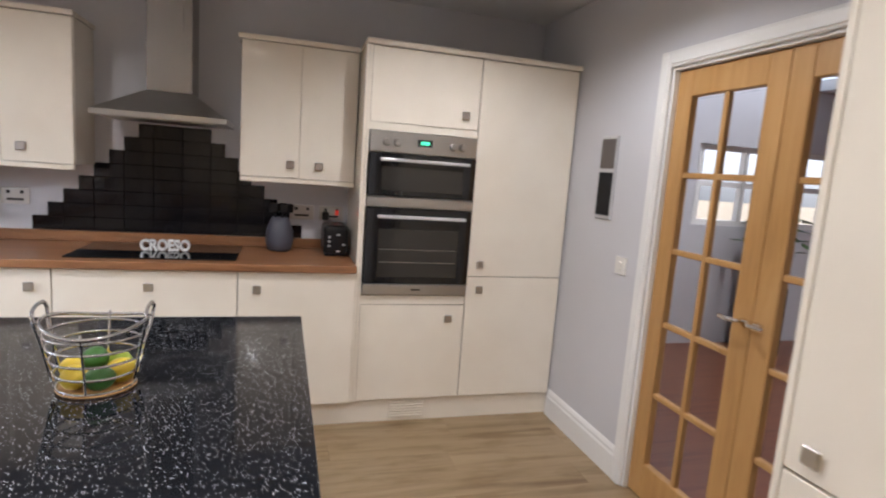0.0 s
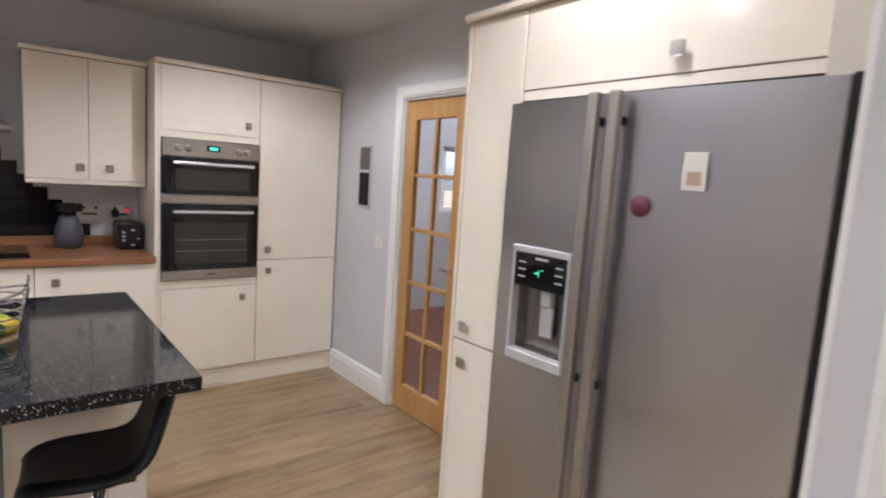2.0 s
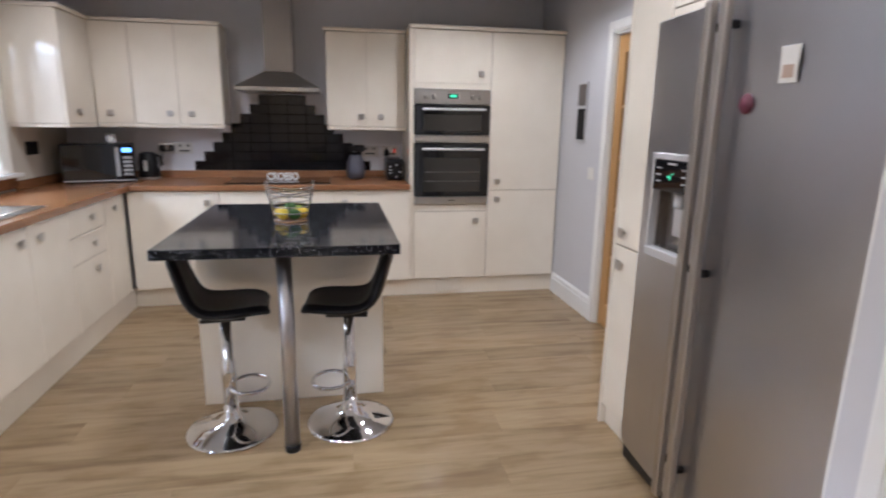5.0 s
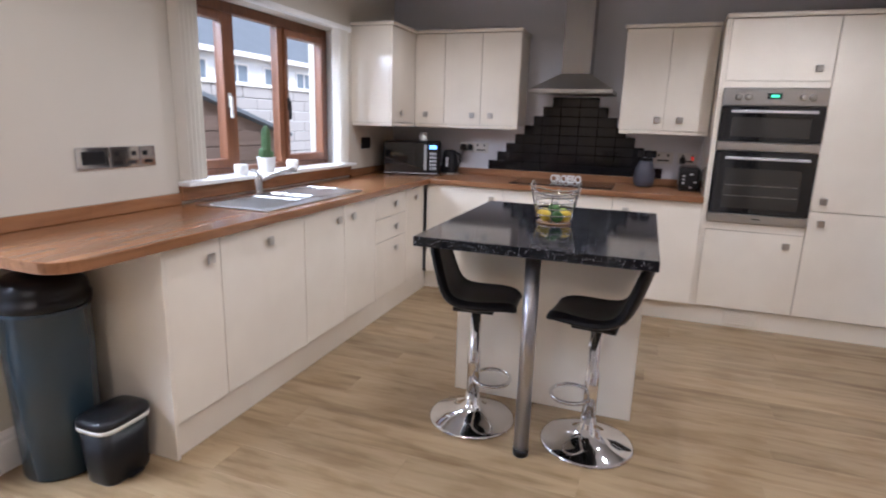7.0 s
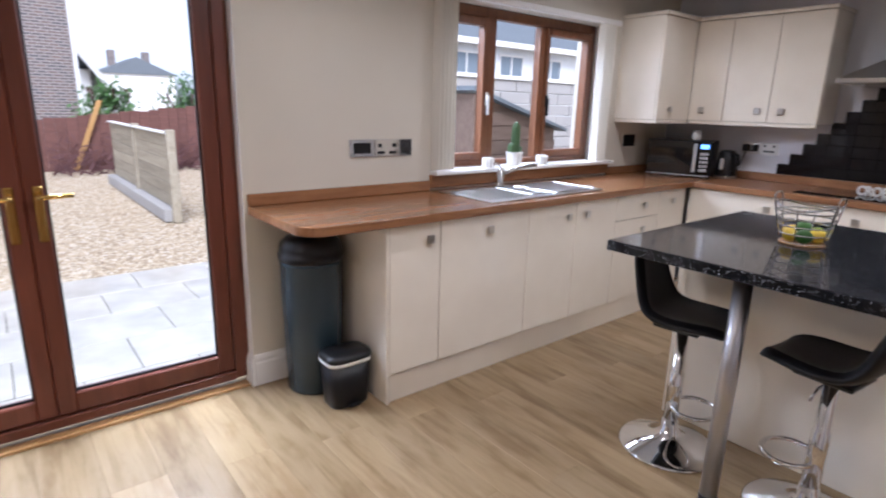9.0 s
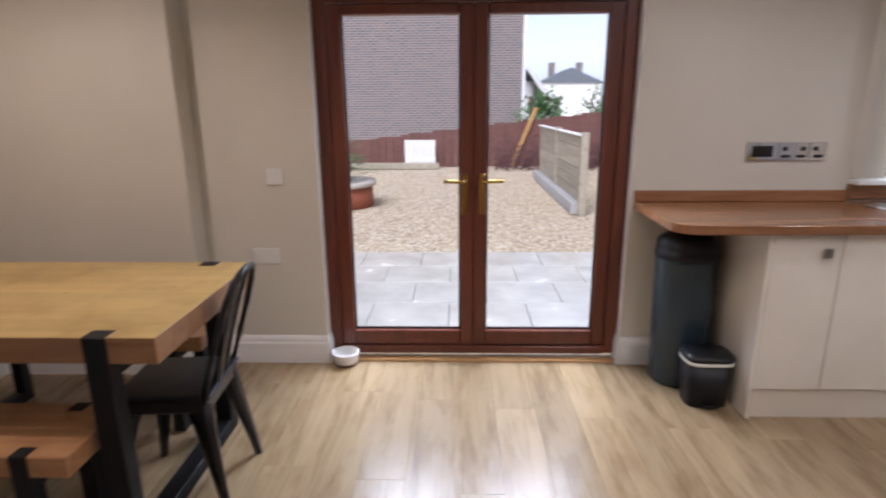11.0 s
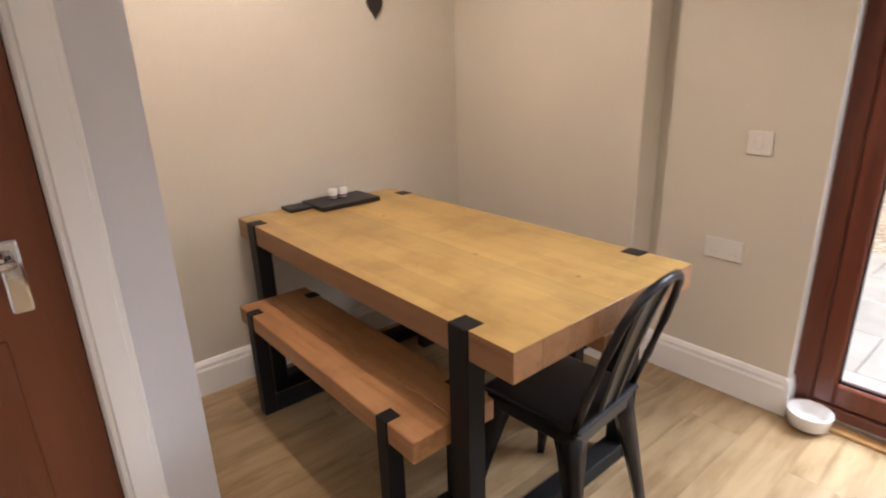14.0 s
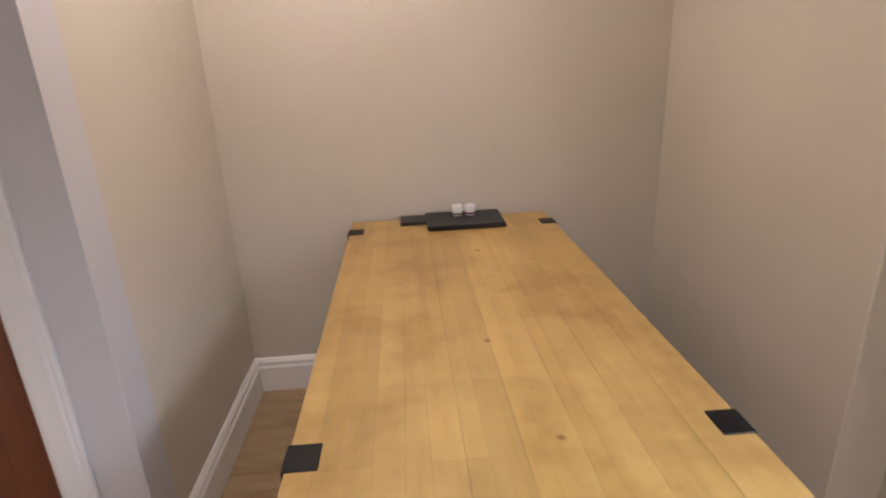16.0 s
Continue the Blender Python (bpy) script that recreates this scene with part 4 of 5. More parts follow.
for a0, a1 in ((0.81, 0.962), (0.966, 1.115), (1.119, 1.205)):
    box("plate", WX, WX + 0.009, a0, a1, 1.115, 1.208, CHROME, s3, 0.003, 2)
parts("insert", [(WX + 0.008, WX + 0.012, 0.835, 0.937, 1.135, 1.19)] + [(WX + 0.008, WX + 0.013, a, a + 0.022, 1.165, 1.185) for a in (0.985, 1.075, 1.135)] + [(WX + 0.008, WX + 0.011, a, a + 0.045, 1.13, 1.145) for a in (0.98, 1.055, 1.14)], BLACKPL, s3, 0.001)
s4 = thing("corner_switch", (WX, 3.3, 1.12), "black switch plate under the wall cupboard", "switch")
box("plate", WX, WX + 0.01, 3.25, 3.40, 1.12, 1.21, BLACKPL, s4, 0.003)

# microwave and kettle
mw = thing("microwave", (-1.37, 3.6, 0.91), "black microwave with blue display", "microwave")
MR = pose(-1.36, 3.63, 0.0, 0, 0, 18)
def turned_boxes(name, rows, m, parent, mm, bev=0.003):
    bm = bmesh.new()
    for r in rows:
        bm_box(bm, *r, bev)
    bmesh.ops.transform(bm, matrix=mm, verts=bm.verts)
    return mesh_ob(name, bm, m, parent)
turned_boxes("body", [(-0.23, 0.23, -0.165, 0.17, 0.922, 1.185)], BLACKPL, mw, MR, 0.006)
turned_boxes("door_glass", [(-0.225, 0.105, -0.172, -0.165, 0.93, 1.18)], BLACKGLASS, mw, MR, 0.002)
turned_boxes("handle", [(0.108, 0.13, -0.195, -0.17, 0.955, 1.165)], ALU, mw, MR, 0.004)
turned_boxes("control", [(0.14, 0.222, -0.172, -0.165, 0.93, 1.18)], BLACKGLASS, mw, MR, 0.002)
turned_boxes("display", [(0.152, 0.21, -0.1745, -0.172, 1.13, 1.16)], BLUELED, mw, MR, 0)
turned_boxes("button", [(0.155 + 0.02 * i, 0.169 + 0.02 * i, -0.1745, -0.172, 0.96 + 0.03 * j, 0.98 + 0.03 * j) for i in range(3) for j in range(5)], ALU, mw, MR, 0.001)
turned_boxes("trim", [(-0.228, 0.228, -0.176, -0.168, 0.923, 0.93)], ALU, mw, MR, 0.001)
for fx in (-0.2, 0.17):
    for fy in (-0.14, 0.11):
        turned_boxes("foot", [(fx, fx + 0.03, fy, fy + 0.03, 0.911, 0.922)], BLACKPL, mw, MR, 0.001)
jar = thing("storage_jar", (-1.28, 3.66, 1.186), "small white lidded jar on the microwave", "jar")
turned("body", [(0.03, 0.0), (0.036, 0.01), (0.036, 0.05), (0.03, 0.055), (0.033, 0.058), (0.033, 0.072), (0.01, 0.075)], (-1.28, 3.66, 1.1865), CERAMIC, jar)
kt = thing("kettle", (-1.06, 3.74, 0.91), "black kettle with steel base on the worktop", "kettle")
turned("body", [(0.075, 0.02), (0.078, 0.03), (0.07, 0.12), (0.058, 0.19), (0.05, 0.205), (0.02, 0.212)], (-1.06, 3.74, 0.911), BLACKPL, kt)
turned("base", [(0.08, 0.0), (0.082, 0.01), (0.078, 0.02)], (-1.06, 3.74, 0.911), NICKEL, kt)
tube("handle", [(-0.995, 3.70, 1.10), (-0.955, 3.68, 1.09), (-0.945, 3.675, 1.03), (-0.985, 3.695, 0.965)], 0.011, BLACKPL, kt)
box("level_window", -1.075, -1.05, 3.657, 3.674, 0.98, 1.06, ALU, kt, 0.003)

# sink and tap
si = thing("sink", (-1.36, 1.8, 0.91), "stainless steel one and a half bowl sink with drainer", "sink")
SXa, SXb, SYa, SYb = -1.565, -1.13, 1.34, 2.30
box("rim", SXa, SXb, SYa, SYb, 0.9105, 0.9165, STEELH, si, 0.002)
boxes("bowl_rim", [(-1.53, -1.17, 1.885, 1.897, 0.917, 0.922), (-1.53, -1.17, 2.258, 2.27, 0.917, 0.922), (-1.53, -1.518, 1.897, 2.258, 0.917, 0.922), (-1.182, -1.17, 1.897, 2.258, 0.917, 0.922)], CHROME, si, 0.002)
box("bowl", -1.518, -1.182, 1.897, 2.258, 0.9168, 0.918, NICKEL, si, 0)
boxes("small_bowl_rim", [(-1.50, -1.2, 1.715, 1.725, 0.917, 0.921), (-1.50, -1.2, 1.855, 1.865, 0.917, 0.921), (-1.5, -1.49, 1.725, 1.855, 0.917, 0.921), (-1.21, -1.2, 1.725, 1.855, 0.917, 0.921)], CHROME, si, 0.002)
boxes("drainer_rib", [(-1.51 + 0.034 * k, -1.498 + 0.034 * k, 1.37, 1.69, 0.917, 0.9205) for k in range(10)], STEELH, si, 0.001)
ta = thing("mixer_tap", (-1.53, 1.79, 0.916), "chrome mixer tap with swung spout", "tap")
turned("column", [(0.028, 0.0), (0.028, 0.012), (0.021, 0.018), (0.02, 0.10), (0.012, 0.115)], (-1.53, 1.79, 0.917), CHROME, ta)
tube("spout", [(-1.53, 1.79, 0.995), (-1.47, 1.86, 1.03), (-1.40, 1.94, 1.055), (-1.385, 1.955, 1.05)], 0.013, CHROME, ta, 10)
tube("lever", [(-1.53, 1.79, 1.03), (-1.53, 1.765, 1.055), (-1.52, 1.72, 1.06)], 0.007, CHROME, ta)

# sill ornaments
def ribbed(name, h, r, at, parent, m):
    prof = [(r * 0.75, 0.0)] + [(r * (0.8 + 0.2 * math.sin(math.pi * k / 8)), h * k / 8) for k in range(1, 8)] + [(r * 0.3, h * 1.0), (0.002, h * 1.01)]
    bm = bmesh.new()
    spin(bm, prof, n=32)
    for v in bm.verts:
        a = math.atan2(v.co.y, v.co.x)
        f_ = 1 + 0.12 * math.cos(8 * a)
        v.co = Vector((v.co.x * f_ + at[0], v.co.y * f_ + at[1], v.co.z + at[2]))
    return mesh_ob(name, bm, m, parent, True)
ca = thing("potted_cactus", (-1.655, 2.03, 1.022), "tall green cactus in a white pot on the sill", "cactus")
turned("pot", [(0.042, 0.0), (0.046, 0.005), (0.056, 0.085), (0.058, 0.09), (0.05, 0.09), (0.046, 0.08), (0.002, 0.08)], (-1.655, 2.03, 1.0225), CERAMIC, ca)
ribbed("stem", 0.2, 0.026, (-1.655, 2.035, 1.10), ca, CACTUS)
ribbed("stem", 0.07, 0.022, (-1.65, 1.995, 1.10), ca, CACTUS)
ribbed("stem", 0.05, 0.018, (-1.655, 2.07, 1.10), ca, CACTUS)
for y in (1.80, 2.30):
    po = thing("small_pot", (-1.655, y, 1.022), "small white ceramic pot on the window sill", "pot", "pots on the sill")
    turned("body", [(0.03, 0.0), (0.037, 0.006), (0.04, 0.03), (0.038, 0.058), (0.034, 0.06), (0.032, 0.05), (0.002, 0.05)], (-1.655, y, 1.0225), CERAMIC, po)

# island
isl = thing("kitchen_island", (0.16, 1.7, 0), "kitchen island with black sparkle stone top and steel leg", "island")
box("top", -0.297, 0.613, 1.143, 2.294, 0.874, 0.914, GRANITE, isl, 0.003, 2)
box("body", -0.285, 0.585, 1.715, 2.27, 0.0, 0.873, CREAM, isl, 0.002)
box("door_front", -0.27, 0.15, 2.271, 2.289, 0.14, 0.86, CREAM, isl, 0.002)
box("door_front", 0.155, 0.575, 2.271, 2.289, 0.14, 0.86, CREAM, isl, 0.002)
turned("leg", [(0.030, 0.03), (0.030, 0.873)], (0.163, 1.255, 0), STEEL, isl)
turned("foot", [(0.030, 0.0), (0.033, 0.004), (0.033, 0.03), (0.03, 0.031)], (0.163, 1.255, 0), BLACKPL, isl)


def stool(at, yaw):
    s = thing("bar_stool", (0, 0, 0), "black bucket-seat bar stool with chrome pedestal base", "bar stool", "stools at the island")
    turned("base", [(0.198, 0.0), (0.2, 0.006), (0.19, 0.012), (0.12, 0.03), (0.06, 0.055), (0.036, 0.09), (0.03, 0.13)], (0, 0, 0), CHROME, s, 40)
    turned("column", [(0.03, 0.128), (0.03, 0.34), (0.024, 0.345), (0.024, 0.55)], (0, 0, 0), CHROME, s)
    bm = bmesh.new()
    bm_tube(bm, [(0.085 + 0.085 * math.cos(2 * math.pi * k / 28), 0.095 * math.sin(2 * math.pi * k / 28), 0.212) for k in range(28)], 0.009, 8, True)
    mesh_ob("footrest", bm, CHROME, s, True)
    tube("gas_lever", [(0.0, 0.02, 0.535), (0.0, 0.10, 0.53), (0.0, 0.145, 0.50)], 0.005, CHROME, s)
    box("mount", -0.09, 0.09, -0.09, 0.09, 0.545, 0.562, BLACKPL, s, 0.004)
    # moulded shell: a swept cross-section from front lip to back top
    prof = [(0.178, 0.572, 0.095), (0.168, 0.588, 0.128), (0.105, 0.590, 0.155), (0.02, 0.584, 0.165), (-0.065, 0.588, 0.162), (-0.118, 0.618, 0.152), (-0.143, 0.675, 0.138), (-0.163, 0.745, 0.125), (-0.183, 0.808, 0.112), (-0.190, 0.832, 0.088)]
    bm = bmesh.new()
    n = 12
    grid = []
    for i, (x, z, w) in enumerate(prof):
        d = Vector((prof[min(i + 1, 9)][0] - prof[max(i - 1, 0)][0], 0, prof[min(i + 1, 9)][1] - prof[max(i - 1, 0)][1])).normalized()
        nrm = Vector((d.z, 0, -d.x))
        row = []
        for j in range(n + 1):
            t = -1 + 2 * j / n
            dish = 0.022 * abs(t) ** 2.4
            row.append(bm.verts.new(Vector((x, w * math.sin(t * math.pi / 2), z)) - nrm * dish * (-1 if i >= 0 else 1)))
        grid.append(row)
    for a, b in zip(grid, grid[1:]):
        for j in range(n):
            bm.faces.new((a[j], b[j], b[j + 1], a[j + 1]))
    ob = mesh_ob("seat_shell", bm, LEATHER, s, True)
    so_ = ob.modifiers.new("thick", "SOLIDIFY")
    so_.thickness, so_.offset = 0.042, 0.0
    su = ob.modifiers.new("round", "SUBSURF")
    su.levels = su.render_levels = 1
    return s


s1 = stool((0, 0, 0), 0)
s1.matrix_basis = pose(-0.117, 1.465, 0.001, 0, 0, 6)
copy_thing(s1, pose(0.412, 1.455, 0.001, 0, 0, 174))

# fruit basket
fb = thing("fruit_basket", (0.16, 1.73, 0.914), "chrome wire fruit basket on the island", "fruit basket")
bm = bmesh.new()
BASKET = ((0.006, 0.075), (0.038, 0.080), (0.068, 0.086), (0.096, 0.092), (0.122, 0.097), (0.142, 0.101))
for z, r in BASKET:
    lift = 0.010 if z > 0.14 else 0.0
    bm_tube(bm, [(0.16 + r * math.cos(2 * math.pi * k / 40), 1.73 + r * math.sin(2 * math.pi * k / 40), 0.917 + z + lift * math.cos(4 * math.pi * k / 40)) for k in range(40)], 0.003 if z < 0.14 else 0.0042, 6, True)
for k in range(2):
    a = k * math.pi + 1.57
    bm_tube(bm, [(0.16 + r * math.cos(a), 1.73 + r * math.sin(a), 0.917 + z) for z, r in BASKET], 0.003, 6)
for q in (-1, 1):
    loop = [(0.02, 0.077), (0.1, 0.093), (0.146, 0.103), (0.165, 0.105)]
    left = [(0.16 + q * r, 1.73 - 0.022 - 0.006 * i, 0.917 + z) for i, (z, r) in enumerate(loop)]
    right = [(x, 3.46 - y, z) for x, y, z in left[::-1]]
    arch = [(0.16 + q * 0.106, 1.73 + 0.036 * math.cos(math.pi - math.pi * i / 6), 0.917 + 0.170 + 0.014 * math.sin(math.pi * i / 6)) for i in range(7)]
    bm_tube(bm, left + arch + right, 0.0042, 6)
bmesh.ops.recalc_face_normals(bm, faces=bm.faces)
mesh_ob("wire_frame", bm, CHROME, fb, True)
turned("base_plate", [(0.076, 0.0), (0.078, 0.003), (0.076, 0.006)], (0.16, 1.73, 0.9155), OAKDOOR, fb)


def fruit(name, at, r, ln_, m, label, rz):
    bm = bmesh.new()
    bmesh.ops.create_uvsphere(bm, u_segments=18, v_segments=12, radius=r)
    for v in bm.verts:
        k = abs(v.co.x) / r
        v.co.x *= ln_ + 0.12 * k ** 6
    ob = mesh_ob(name, bm, m, None, True)
    ob.matrix_world = pose(*at, 0, 0, rz)
    return tagged(ob, label, "fruit", "fruit in the basket")


fruit("lime", (0.179, 1.681, 0.950), 0.0260, 1.12, LIME, "dark green lime in the wire basket", 20)
fruit("lemon", (0.128, 1.692, 0.950), 0.0260, 1.2, LEMON, "yellow lemon in the wire basket", 100)
fruit("lemon", (0.209, 1.726, 0.951), 0.0269, 1.2, LEMON, "yellow lemon in the wire basket", 30)
fruit("lime", (0.156, 1.734, 0.976), 0.0260, 1.12, LIME, "dark green lime in the wire basket", 70)
fruit("lemon", (0.114, 1.749, 0.951), 0.0260, 1.2, LEMON, "yellow lemon in the wire basket", 0)
fruit("lime", (0.194, 1.772, 0.953), 0.0260, 1.15, PALELIME, "yellow-green lime in the wire basket", 140)
fruit("lemon", (0.152, 1.783, 0.952), 0.0260, 1.2, LEMON, "yellow lemon in the wire basket", 60)

# fridge and its housing
fh = unit("fridge_housing", "-x", 1.575, 0.99, 1.258, 0.10, 2.05, 0.565, [(0.99, 1.258, 0.10, 0.868), (0.99, 1.258, 0.872, 2.05)], "narrow tall cream gloss cupboard beside the fridge", [(1.185, 0.93), (1.185, 0.79)])
box("plinth_board", 1.60, 1.62, 0.99, 1.258, 0.0, 0.098, CREAM, fh, 0.001)
box("side_panel", 1.573, EX - 0.002, 1.2595, 1.276, 0.0, 2.05, CREAM, fh, 0.001)
to_ = unit("top_cupboard", "-x", 1.575, 0.0, 0.985, 1.785, 2.05, 0.565, [(0.0, 0.985, 1.785, 2.05)], "cream gloss cupboard above the fridge", [(0.44, 1.845)])
parts("rail", [(1.578, 1.60, 0.0, 0.985, 1.752, 1.783)], CREAM, to_, 0.001)
c = thing("cornice", (1.56, 0.6, 2.05), "cream cornice strip above the fridge housing", "cornice")
boxes("strip", [(1.552, 1.61, 0.0, 1.29, 2.052, 2.08), (1.61, EX - 0.002, 1.25, 1.29, 2.052, 2.08)], CREAM, c, 0.006)
ps = thing("end_panel", (1.8, -0.003, 0), "white panel between fridge and doorway", "panel")
box("board", 1.48, EX - 0.002, -0.004, 0.012, 0.0, 2.05, WHITE, ps, 0.001)
fr = thing("american_fridge", (1.75, 0.5, 0), "brushed steel side by side fridge freezer with water dispenser", "fridge")
box("body", 1.568, 2.12, 0.055, 0.975, 0.02, 1.735, GUNMETAL, fr, 0.004)
FX = 1.505
bm = bmesh.new()
def bowed(y0, y1, holes=None):
    """Door with a gently bowed front."""
    n = 14
    out = [(FX + 0.055, y0)] + [(FX + 0.028 * (abs(-1 + 2 * (y0 + (y1 - y0) * k / n - 0.03) / 0.97) ** 2.2) * 0.8, y0 + (y1 - y0) * k / n) for k in range(n + 1)] + [(FX + 0.055, y1)]
    return out
def door_part(name, y0, y1, z0, z1):
    return prism(name, bowed(y0, y1), "z", z0, z1, STEEL, fr)
door_part("door_right", 0.045, 0.578, 0.085, 1.735)
DY0, DY1, DZ0, DZ1 = 0.665, 0.90, 0.91, 1.285
door_part("door_left", 0.586, 0.98, 0.085, DZ0)
door_part("door_left", 0.586, 0.98, DZ1, 1.735)
door_part("door_left", 0.586, DY0, DZ0, DZ1)
door_part("door_left", DY1, 0.98, DZ0, DZ1)
box("hinge_strip", 1.53, 1.56, 0.02, 0.043, 0.06, 1.74, GUNMETAL, fr, 0.003)
box("dispenser_panel", FX - 0.004, FX + 0.03, DY0 + 0.012, DY1 - 0.012, 1.155, 1.262, BLACKGLASS, fr, 0.003)
boxes("dispenser_frame", [(FX - 0.006, FX + 0.03, DY0, DY1, 1.263, DZ1), (FX - 0.006, FX + 0.03, DY0, DY1, DZ0, DZ0 + 0.035), (FX - 0.006, FX + 0.03, DY0, DY0 + 0.012, DZ0 + 0.035, 1.263), (FX - 0.006, FX + 0.03, DY1 - 0.012, DY1, DZ0 + 0.035, 1.263)], ALU, fr, 0.003)
boxes("dispenser_recess", [(FX + 0.055, FX + 0.062, DY0, DY1, DZ0, 1.16), (FX + 0.03, FX + 0.055, DY0, DY0 + 0.01, DZ0, 1.16), (FX + 0.03, FX + 0.055, DY1 - 0.01, DY1, DZ0, 1.16), (FX + 0.03, FX + 0.055, DY0, DY1, DZ0, DZ0 + 0.03)], CHIMNEY, fr, 0)
boxes("dispenser_paddle", [(FX + 0.03, FX + 0.042, 0.745, 0.795, 1.0, 1.10), (FX + 0.02, FX + 0.05, 0.75, 0.79, 1.10, 1.15)], ALU, fr, 0.004)
boxes("dispenser_led", [(FX - 0.0055, FX - 0.0045, 0.785, 0.80, 1.203, 1.207), (FX - 0.0055, FX - 0.0045, 0.783, 0.786, 1.195, 1.215), (FX - 0.0055, FX - 0.0045, 0.768, 0.774, 1.215, 1.219)], GREENLED, fr, 0)
boxes("dispenser_button", [(FX - 0.0055, FX - 0.004, y, y + 0.028, z, z + 0.005) for y in (0.69, 0.84) for z in (1.185, 1.208, 1.231)] + [(FX - 0.0055, FX - 0.004, 0.75, 0.80, 1.247, 1.254)], ALU, fr, 0)
for y in (0.540, 0.608):
    box("handle", FX - 0.055, FX - 0.03, y - 0.017, y + 0.017, 0.10, 1.735, HANDLE, fr, 0.006, 3)
    parts("handle_post", [(FX - 0.031, FX + 0.006, y - 0.008, y + 0.008, z - 0.012, z + 0.012) for z in (0.24, 0.93, 1.66)], GUNMETAL, fr, 0.003)
box("kick_grille", 1.535, 1.57, 0.05, 0.97, 0.015, 0.08, GUNMETAL, fr, 0.004)
parts("foot", [(1.56, 1.6, 0.08, 0.12, 0, 0.02), (1.56, 1.6, 0.92, 0.96, 0, 0.02), (2.05, 2.1, 0.08, 0.12, 0, 0.02), (2.05, 2.1, 0.92, 0.96, 0, 0.02)], BLACKPL, fr, 0.002)
m1 = thing("fridge_magnet", (1.503, 0.33, 1.53), "small photo magnet with white border on the fridge", "magnet")
box("card", 1.4995, 1.5035, 0.297, 0.357, 1.487, 1.578, PLASTIC_W, m1, 0.001)
box("print", 1.4985, 1.4995, 0.309, 0.345, 1.500, 1.532, PHOTO1, m1, 0)
m2 = thing("fridge_magnet", (1.503, 0.455, 1.44), "round plum coloured magnet on the fridge", "magnet")
bm = bmesh.new()
spin(bm, [(0.027, 0), (0.029, 0.002), (0.027, 0.005)], n=24)
bmesh.ops.rotate(bm, verts=bm.verts, matrix=Matrix.Rotation(radians(-90), 3, "Y"))
bmesh.ops.translate(bm, verts=bm.verts, vec=(1.5035, 0.462, 1.44))
mesh_ob("disc", bm, PHOTO2, m2, True)

# east wall picture, switches
pf = thing("wall_photos", (EX, 2.93, 1.45), "narrow hanging of two dark photos on the wall", "picture")
box("backing", EX - 0.012, EX, 2.875, 3.02, 1.25, 1.675, ALU, pf, 0.003)
box("photo", EX - 0.015, EX - 0.012, 2.885, 3.01, 1.27, 1.49, PHOTO3, pf, 0.001)
box("photo", EX - 0.015, EX - 0.012, 2.885, 3.01, 1.51, 1.66, PHOTO4, pf, 0.001)


def switch_plate(c, axis, label, w=0.086):
    s = thing("light_switch", c, label, "light switch")
    x, y, z = c
    if axis == "x":
        d = -1 if x > 0 else 1
        a = sorted((x, x + d * 0.009))
        b = sorted((x + d * 0.008, x + d * 0.014))
        box("plate", *a, y - w / 2, y + w / 2, z - 0.043, z + 0.043, PLASTIC_W, s, 0.003, 2)
        box("rocker", *b, y - 0.013, y + 0.013, z - 0.02, z + 0.02, PLASTIC_W, s, 0.003)
    else:
        box("plate", x - w / 2, x + w / 2, y - 0.009, y, z - 0.043, z + 0.043, PLASTIC_W, s, 0.003, 2)
        box("rocker", x - 0.013, x + 0.013, y - 0.014, y - 0.008, z - 0.02, z + 0.02, PLASTIC_W, s, 0.003)


switch_plate((EX, 2.74, 1.04), "x", "white light switch on the grey wall")
switch_plate((WX, -1.585, 1.045), "x", "white light switch beside the french doors")
switch_plate((2.04, -0.05, 0.963), "y", "white light switch on the hall wall")
ds = thing("double_socket", (WX, -1.66, 0.62), "white double socket above the skirting", "socket")
box("plate", WX, WX + 0.009, -1.735, -1.588, 0.575, 0.661, PLASTIC_W, ds, 0.003, 2)
parts("rocker", [(WX + 0.008, WX + 0.013, y, y + 0.016, 0.628, 0.648) for y in (-1.72, -1.62)], PLASTIC_W, ds, 0.001)
parts("pin_hole", [(WX + 0.0085, WX + 0.0095, y, y + 0.006, 0.597, 0.604) for y in (-1.71, -1.69, -1.635, -1.615)], ALU, ds, 0)

# brown door in the passage wall
bd = structure(thing("door_3", (0.8, -2.16, 0), "closed red-brown wooden panel door with chrome handle", "door"))
boxes("leaf", [(0.457, 1.188, -2.17, -2.13, 0.005, 1.988)], REDDOOR, bd, 0.003)
parts("panel", [(0.58, 0.78, -2.133, -2.126, z0, z1) for z0, z1 in ((0.2, 0.85), (1.1, 1.85))] + [(0.84, 1.08, -2.133, -2.126, z0, z1) for z0, z1 in ((0.2, 0.85), (1.1, 1.85))], REDDOOR, bd, 0.004)
box("back_plate", 0.52, 0.56, -2.132, -2.122, 0.90, 1.055, CHROME, bd, 0.006, 2)
tube("lever", [(0.54, -2.125, 1.015), (0.54, -2.08, 1.015), (0.55, -2.073, 1.015), (0.645, -2.073, 1.01)], 0.009, CHROME, bd, 10)
structure(boxes("trim_brown_door_lining", [(0.44, 0.457, -2.22, -2.1, 0, 1.99), (1.188, 1.205, -2.22, -2.1, 0, 1.99)], WHITE, bev=0.001), "white door lining", "door lining")

